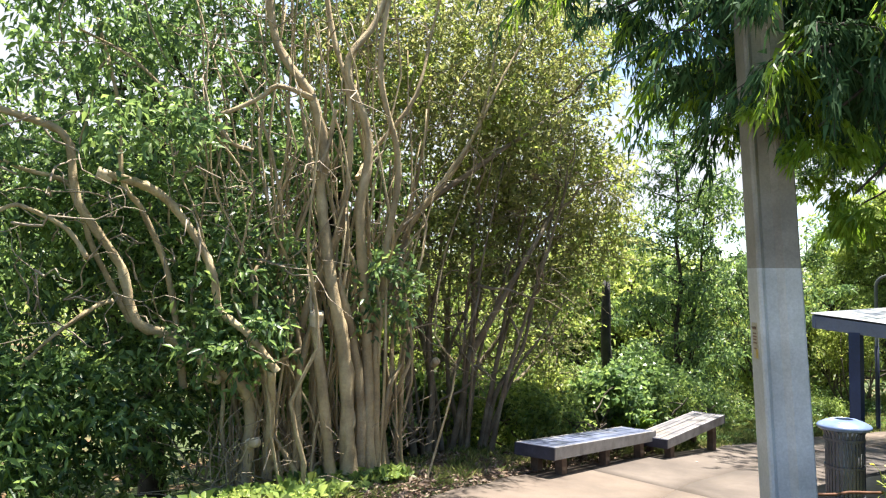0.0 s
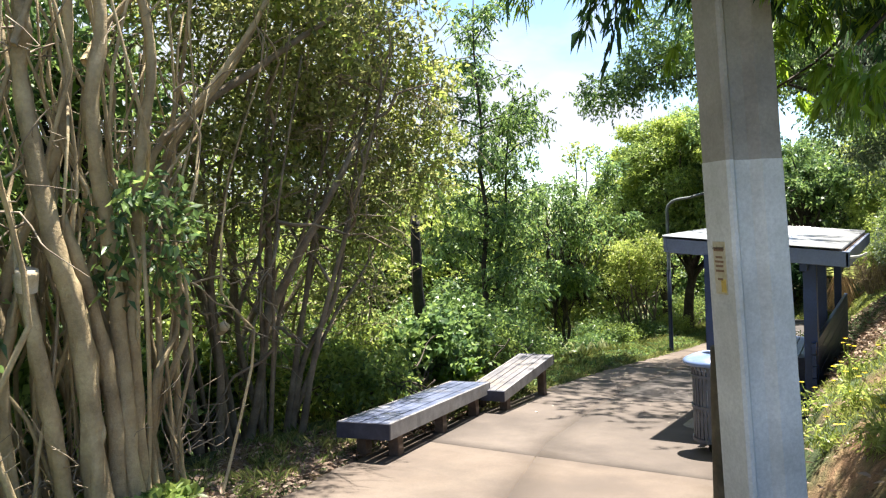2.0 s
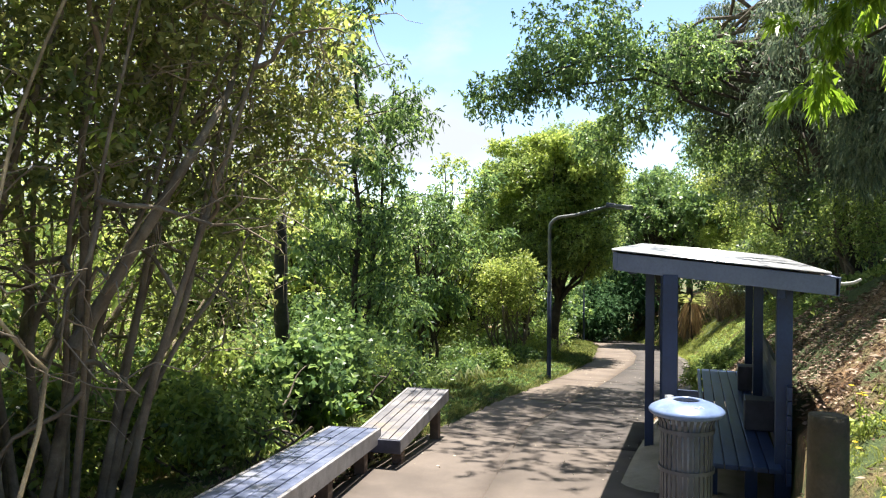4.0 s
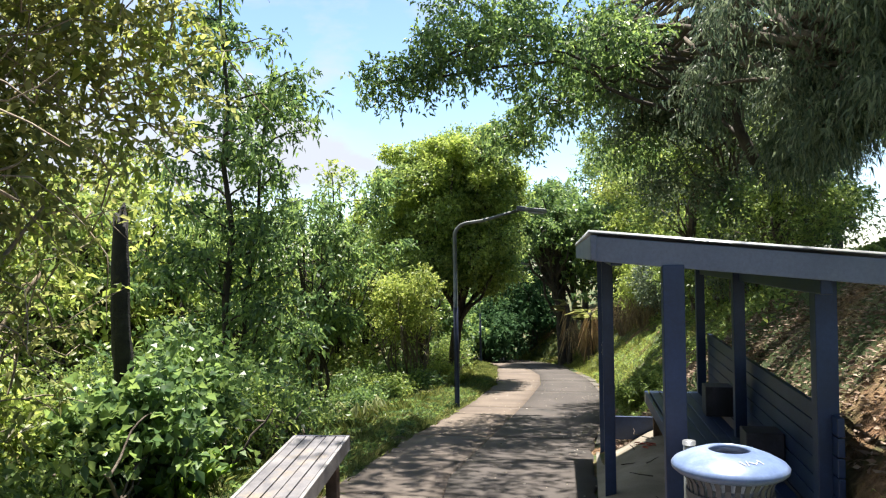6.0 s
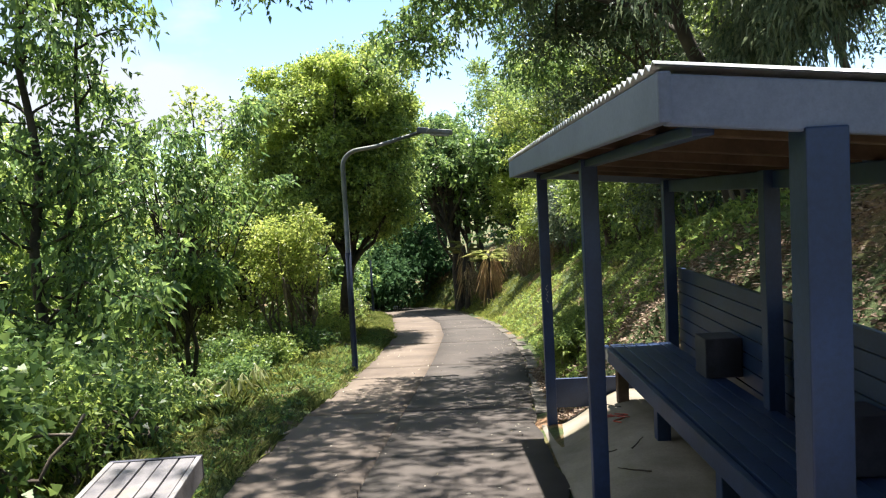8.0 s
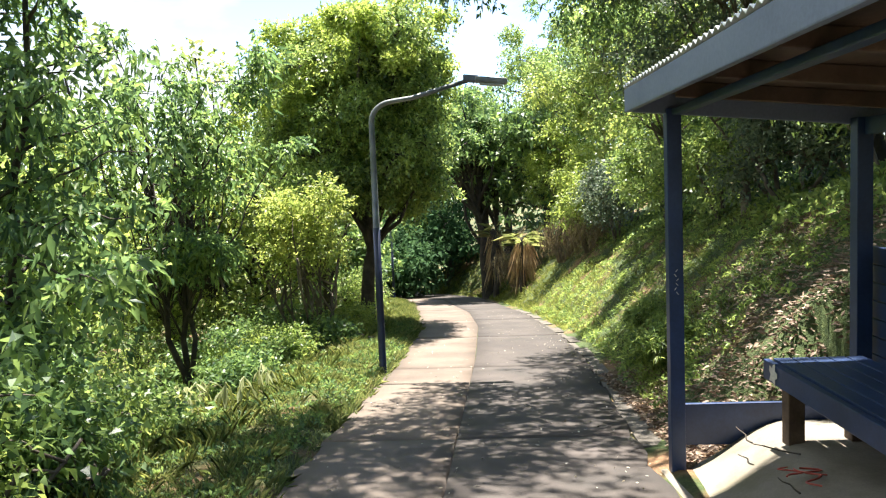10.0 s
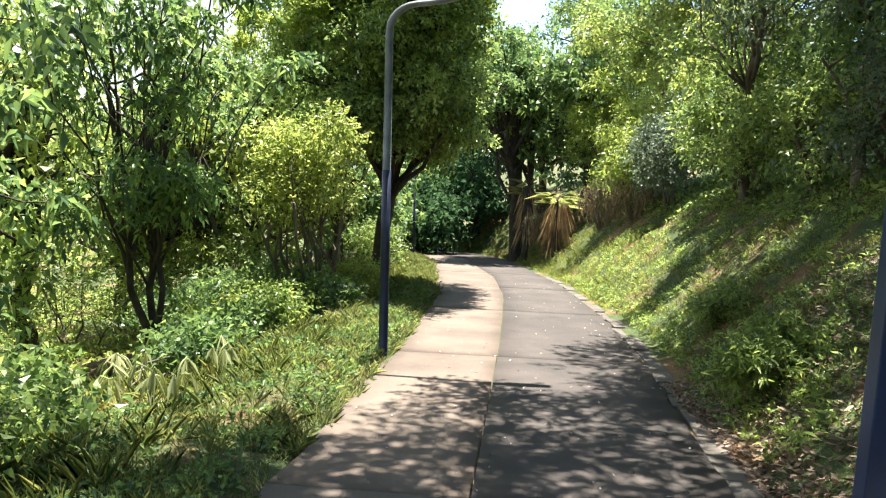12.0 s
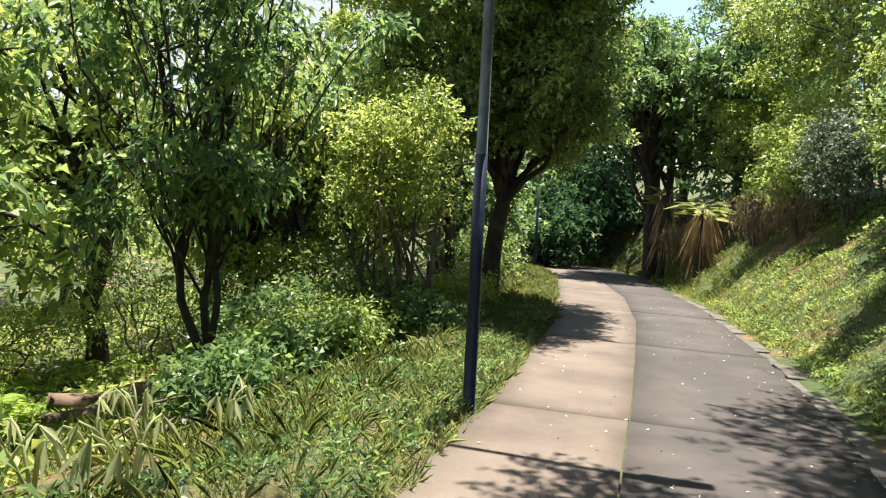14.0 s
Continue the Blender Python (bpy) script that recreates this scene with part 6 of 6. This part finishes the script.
# ---- grass, herbs and fallen leaves ----
def scatter(name, label, xs, ys, length, width, mat, category, up=1.0, out=0.3, tuft=None, lift=0.0, flat=False, fold=0.2, droop=0.3):
    z = land(xs, ys)
    P = np.stack([xs, ys, z + lift], -1)
    n = len(P)
    D = unit(RNG.standard_normal((n, 3)) * out + np.array([0, 0, up]))
    if flat:
        D = unit(np.stack([RNG.standard_normal(n), RNG.standard_normal(n), RNG.normal(0, 0.18, n)], -1))
    if tuft is not None:
        D = unit(D + np.concatenate([tuft[1], np.zeros((n, 1))], 1))
        length = length * tuft[0]
    L = Leaves()
    L.add(P, D, length * RNG.uniform(0.45, 1.3, n), width * RNG.uniform(0.6, 1.3, n), fold, droop)
    return tagged(attach(new(name, L.mesh(name)), mat), label, category, kind="stuff")


def tufted(n, x0, x1, near, far, tufts, edge, side):
    """Points gathered in tufts in a strip beside the path."""
    tx, td = RNG.uniform(x0, x1, tufts), near + (far - near) * RNG.random(tufts) ** 1.3
    k = RNG.integers(0, tufts, n)
    x = tx[k] + RNG.normal(0, 0.07, n)
    size = RNG.uniform(0.5, 1.5, tufts) ** 1.3
    lean = RNG.normal(0, 0.2, (tufts, 2))
    return x, edge(x) + side * (td[k] + np.abs(RNG.normal(0, 0.07, n))), (size[k], lean[k])


x, y, f = tufted(64000, 8.5, 40, -0.03, 1.4, 2200, y_left, 1)
scatter("verge_grass", "rough green grass on the verge", x, y, 0.13, 0.006, MAT["grass"], "grass", tuft=f)
x, y, f = tufted(34000, 8.5, 34, 0.7, 4.8, 1500, y_left, 1)
scatter("slope_grass", "tall weedy grass down the slope", x, y, 0.2, 0.005, MAT["grass_dry"], "grass", tuft=f)
x, y, f = tufted(16000, 17, 46, 0.1, 1.8, 1000, y_left, 1)
scatter("sunny_grass", "sunlit yellow-green grass on the verge", x, y, 0.13, 0.006, MAT["grass_bright"], "grass", tuft=f)
x, y, f = tufted(52000, 16.2, 46, 0.3, 3.4, 2400, y_right, -1)
scatter("bank_grass", "grass and weeds covering the bank", x, y, 0.1, 0.006, MAT["grass_dry"], "grass", tuft=f)
x, y, f = tufted(16000, 24, 46, 0.2, 1.6, 1300, y_right, -1)
scatter("sunny_bank_grass", "sunlit yellow-green grass on the bank", x, y, 0.14, 0.007, MAT["grass_bright"], "grass", tuft=f)
x, y, f = tufted(22000, 2.5, 8.6, 0.8, 3.4, 900, y_right, -1)
scatter("near_bank_grass", "yellow-green grass on the near bank", x, y, 0.06, 0.005, MAT["grass_bright"], "grass", tuft=f)
x, y, f = tufted(9000, 0.5, 9.5, 0.1, 1.1, 500, y_left, 1)
scatter("thin_grass", "thin short grass below the trees", x, y, 0.1, 0.007, MAT["grass"], "grass", tuft=f)
# low broad-leaved herbs
x, y, f = tufted(6500, -1.5, 4.2, 0.35, 1.5, 500, y_left, 1)
scatter("ground_herbs", "low broad-leaved green herbs under the trees", x, y, 0.1, 0.07, MAT["leaf_mid"], "herbs", tuft=f, up=0.6, out=0.7, lift=0.06)
x, y, f = tufted(15000, 8.8, 26, 0.05, 1.5, 900, y_left, 1)
scatter("verge_herbs", "leafy green herbs among the verge grass", x, y, 0.05, 0.024, MAT["leaf_dark"], "herbs", tuft=f, up=0.7, out=0.6, lift=0.08)
x, y, f = tufted(22000, 15.6, 30, 0.25, 2.9, 1000, y_right, -1)
scatter("bank_herbs", "leafy herbs and creepers on the bank", x, y, 0.055, 0.026, MAT["leaf_mid"], "herbs", tuft=f, up=0.7, out=0.6, lift=0.08)
n = 26000
x = RNG.uniform(9, 36, n)
scatter("valley_cover", "leafy ground cover down in the gully", x, y_left(x) + 2.0 + RNG.random(n) ** 0.9 * 12, 0.14, 0.07, MAT["leaf_bright"], "herbs", up=0.6, out=0.7, lift=0.1)
n = 9000
x = RNG.uniform(14.5, 32, n)
scatter("bank_top_cover", "leafy ground cover along the top of the bank", x, y_right(x) - 2.2 - RNG.random(n) * 3.5, 0.13, 0.06, MAT["leaf_mid"], "herbs", up=0.6, out=0.7, lift=0.1)
# leaf litter
n = 12000
scatter("bank_litter", "brown leaf litter on the bank beside the shelter", 13.9 + RNG.random(n) ** 1.3 * 4.4, 3.3 - RNG.random(n) ** 1.2 * 2.4, 0.07, 0.025, MAT["litter"], "leaf litter", flat=True, lift=0.015, droop=0.05)
n = 6000
scatter("cutting_litter", "brown bark and leaf litter behind the shelter", RNG.uniform(8.3, 14.2, n), 2.0 - RNG.random(n) * 1.6, 0.07, 0.025, MAT["litter"], "leaf litter", flat=True, lift=0.015, droop=0.05)
x = RNG.uniform(1.0, 9.5, 9000)
scatter("tree_litter", "dry leaf litter and bark below the trees", x, y_left(x) + 0.02 + np.abs(RNG.normal(0, 0.5, 9000)), 0.08, 0.025, MAT["litter"], "leaf litter", flat=True, lift=0.012, droop=0.05)
x = RNG.uniform(2.5, 8.6, 2200)
scatter("near_bank_litter", "dry litter on the near bank", x, y_right(x) - np.abs(RNG.normal(0.2, 0.5, 2200)) - 0.02, 0.06, 0.022, MAT["litter"], "leaf litter", flat=True, lift=0.012, droop=0.05)
# single pale leaves lying on the paving
x = RNG.uniform(9, 30, 420)
f = RNG.random(420)
y = y_right(x) + (y_left(x) - y_right(x)) * f ** 1.6
P = np.stack([x, y, grade(x) + 0.006], -1)
lv = Leaves()
lv.add(P, unit(np.stack([RNG.standard_normal(420), RNG.standard_normal(420), RNG.normal(0, 0.06, 420)], -1)), RNG.uniform(0.015, 0.045, 420), RNG.uniform(0.008, 0.018, 420), 0.1, 0.0)
tagged(attach(new("path_leaves", lv.mesh("path_leaves")), MAT["chip"]), "pale fallen leaves scattered on the path", "leaf litter", kind="stuff")


# woods covering the far hillside
fw = Leaves(True)
for i in range(620):
    d = 18 + 130 * RNG.random() ** 0.9
    a = RNG.uniform(radians(4), radians(115))
    x, y = 8 + d * math.cos(a), 6 + d * math.sin(a)
    if y < float(y_left(min(x, 46))) + 9:
        continue
    s = 1.2 + d * 0.03
    fw.clump((x, y, float(land(x, y)) + s * 0.9), (s, s, s * RNG.uniform(0.8, 1.5)), 26, 8, 0.22 + d * 0.004, 0.16 + d * 0.003, 0.5, 0.2, 0.1, 0.4, 0.8)
tagged(attach(new("far_woods", fw.mesh("far_woods")), MAT["leaf_bright"]), "sunlit woods covering the far hillside", "woods", kind="stuff")


# ---- small things ----
for x, y, a, ln in ((10.6, 2.98, 20, 0.3), (11.5, 3.1, 70, 0.22), (12.1, 2.95, -30, 0.26), (12.7, 3.12, 10, 0.2), (13.3, 2.96, 50, 0.28), (11.9, 3.2, -60, 0.16), (13.6, 3.05, 0, 0.3)):
    z = float(np.interp(x, (8.9, 13.9), (-0.60, -0.78))) + 0.008
    tw = Tubes()
    tw.add(bent((-ln / 2, 0, 0), (ln / 2, 0, 0.004), 0.0, 0.02, 5), 0.006, 0.003, 6, 0.1)
    stick = attach(new("fallen_twig", tw.mesh("fallen_twig")), MAT["bark_dark"])
    stick.matrix_basis = pose(x, y, z, 0, 0, a)
    tagged(stick, "thin dark fallen twig on the shelter slab", "twig", "twigs on the slab")

for a, tilt_ in ((195, 0), (203, 60), (210, -50), (188, 40), (216, 20)):
    bm = bmesh.new()
    box(bm, -0.018, 0.018, -0.0018, 0.0018, 0.0, 0.0015, 0)
    mark = part("scratch", bm, MAT["white_paint"], the_bin, "white scratched mark on the lid")
    mark.matrix_basis = pose(0, 0, 0, 0, 0, a) @ pose(0.185, 0, 0.8085, 0, 24, 0) @ pose(0, 0, 0, 0, 0, tilt_)

for x, d, h in ((6.3, 0.75, 0.35), (6.9, 1.0, 0.4), (7.5, 0.8, 0.3), (8.0, 1.1, 0.45), (5.7, 0.9, 0.35)):
    y = float(y_right(x)) - d
    plant = new("wildflower")
    plant.location = (x, y, ground_at(x, y))
    tagged(plant, "yellow-flowered weed on the near bank", "wildflower", "wildflowers on the bank")
    for k in range(6):
        e = np.array((RNG.normal(0, 0.12), RNG.normal(0, 0.12), h * RNG.uniform(0.5, 0.8)))
        line = bent((0, 0, -0.03), e, 0.02, 0.05, 5)
        stalk, lv, petals = Tubes(), Leaves(), Leaves()
        stalk.add(line, 0.005, 0.002, 4, 0, cap=False)
        stem = attach(new("stem", stalk.mesh("stem")), MAT["leaf_bright"], plant)
        lv.clump(line[3], (0.06, 0.06, 0.06), 7, 4, 0.05, 0.018, 0.07, 0.2, 0.2)
        attach(new("foliage", lv.mesh("foliage")), MAT["leaf_bright"], stem)
        n = 7
        a = np.linspace(0, 6.28, n, endpoint=False)
        petals.add(np.repeat(e[None, :], n, 0), np.stack([np.cos(a), np.sin(a), np.full(n, 0.25)], -1), 0.022, 0.013, 0.05, 0.1)
        attach(new("flower_head", petals.mesh("flower_head")), MAT["petal"], stem, "small yellow flower")
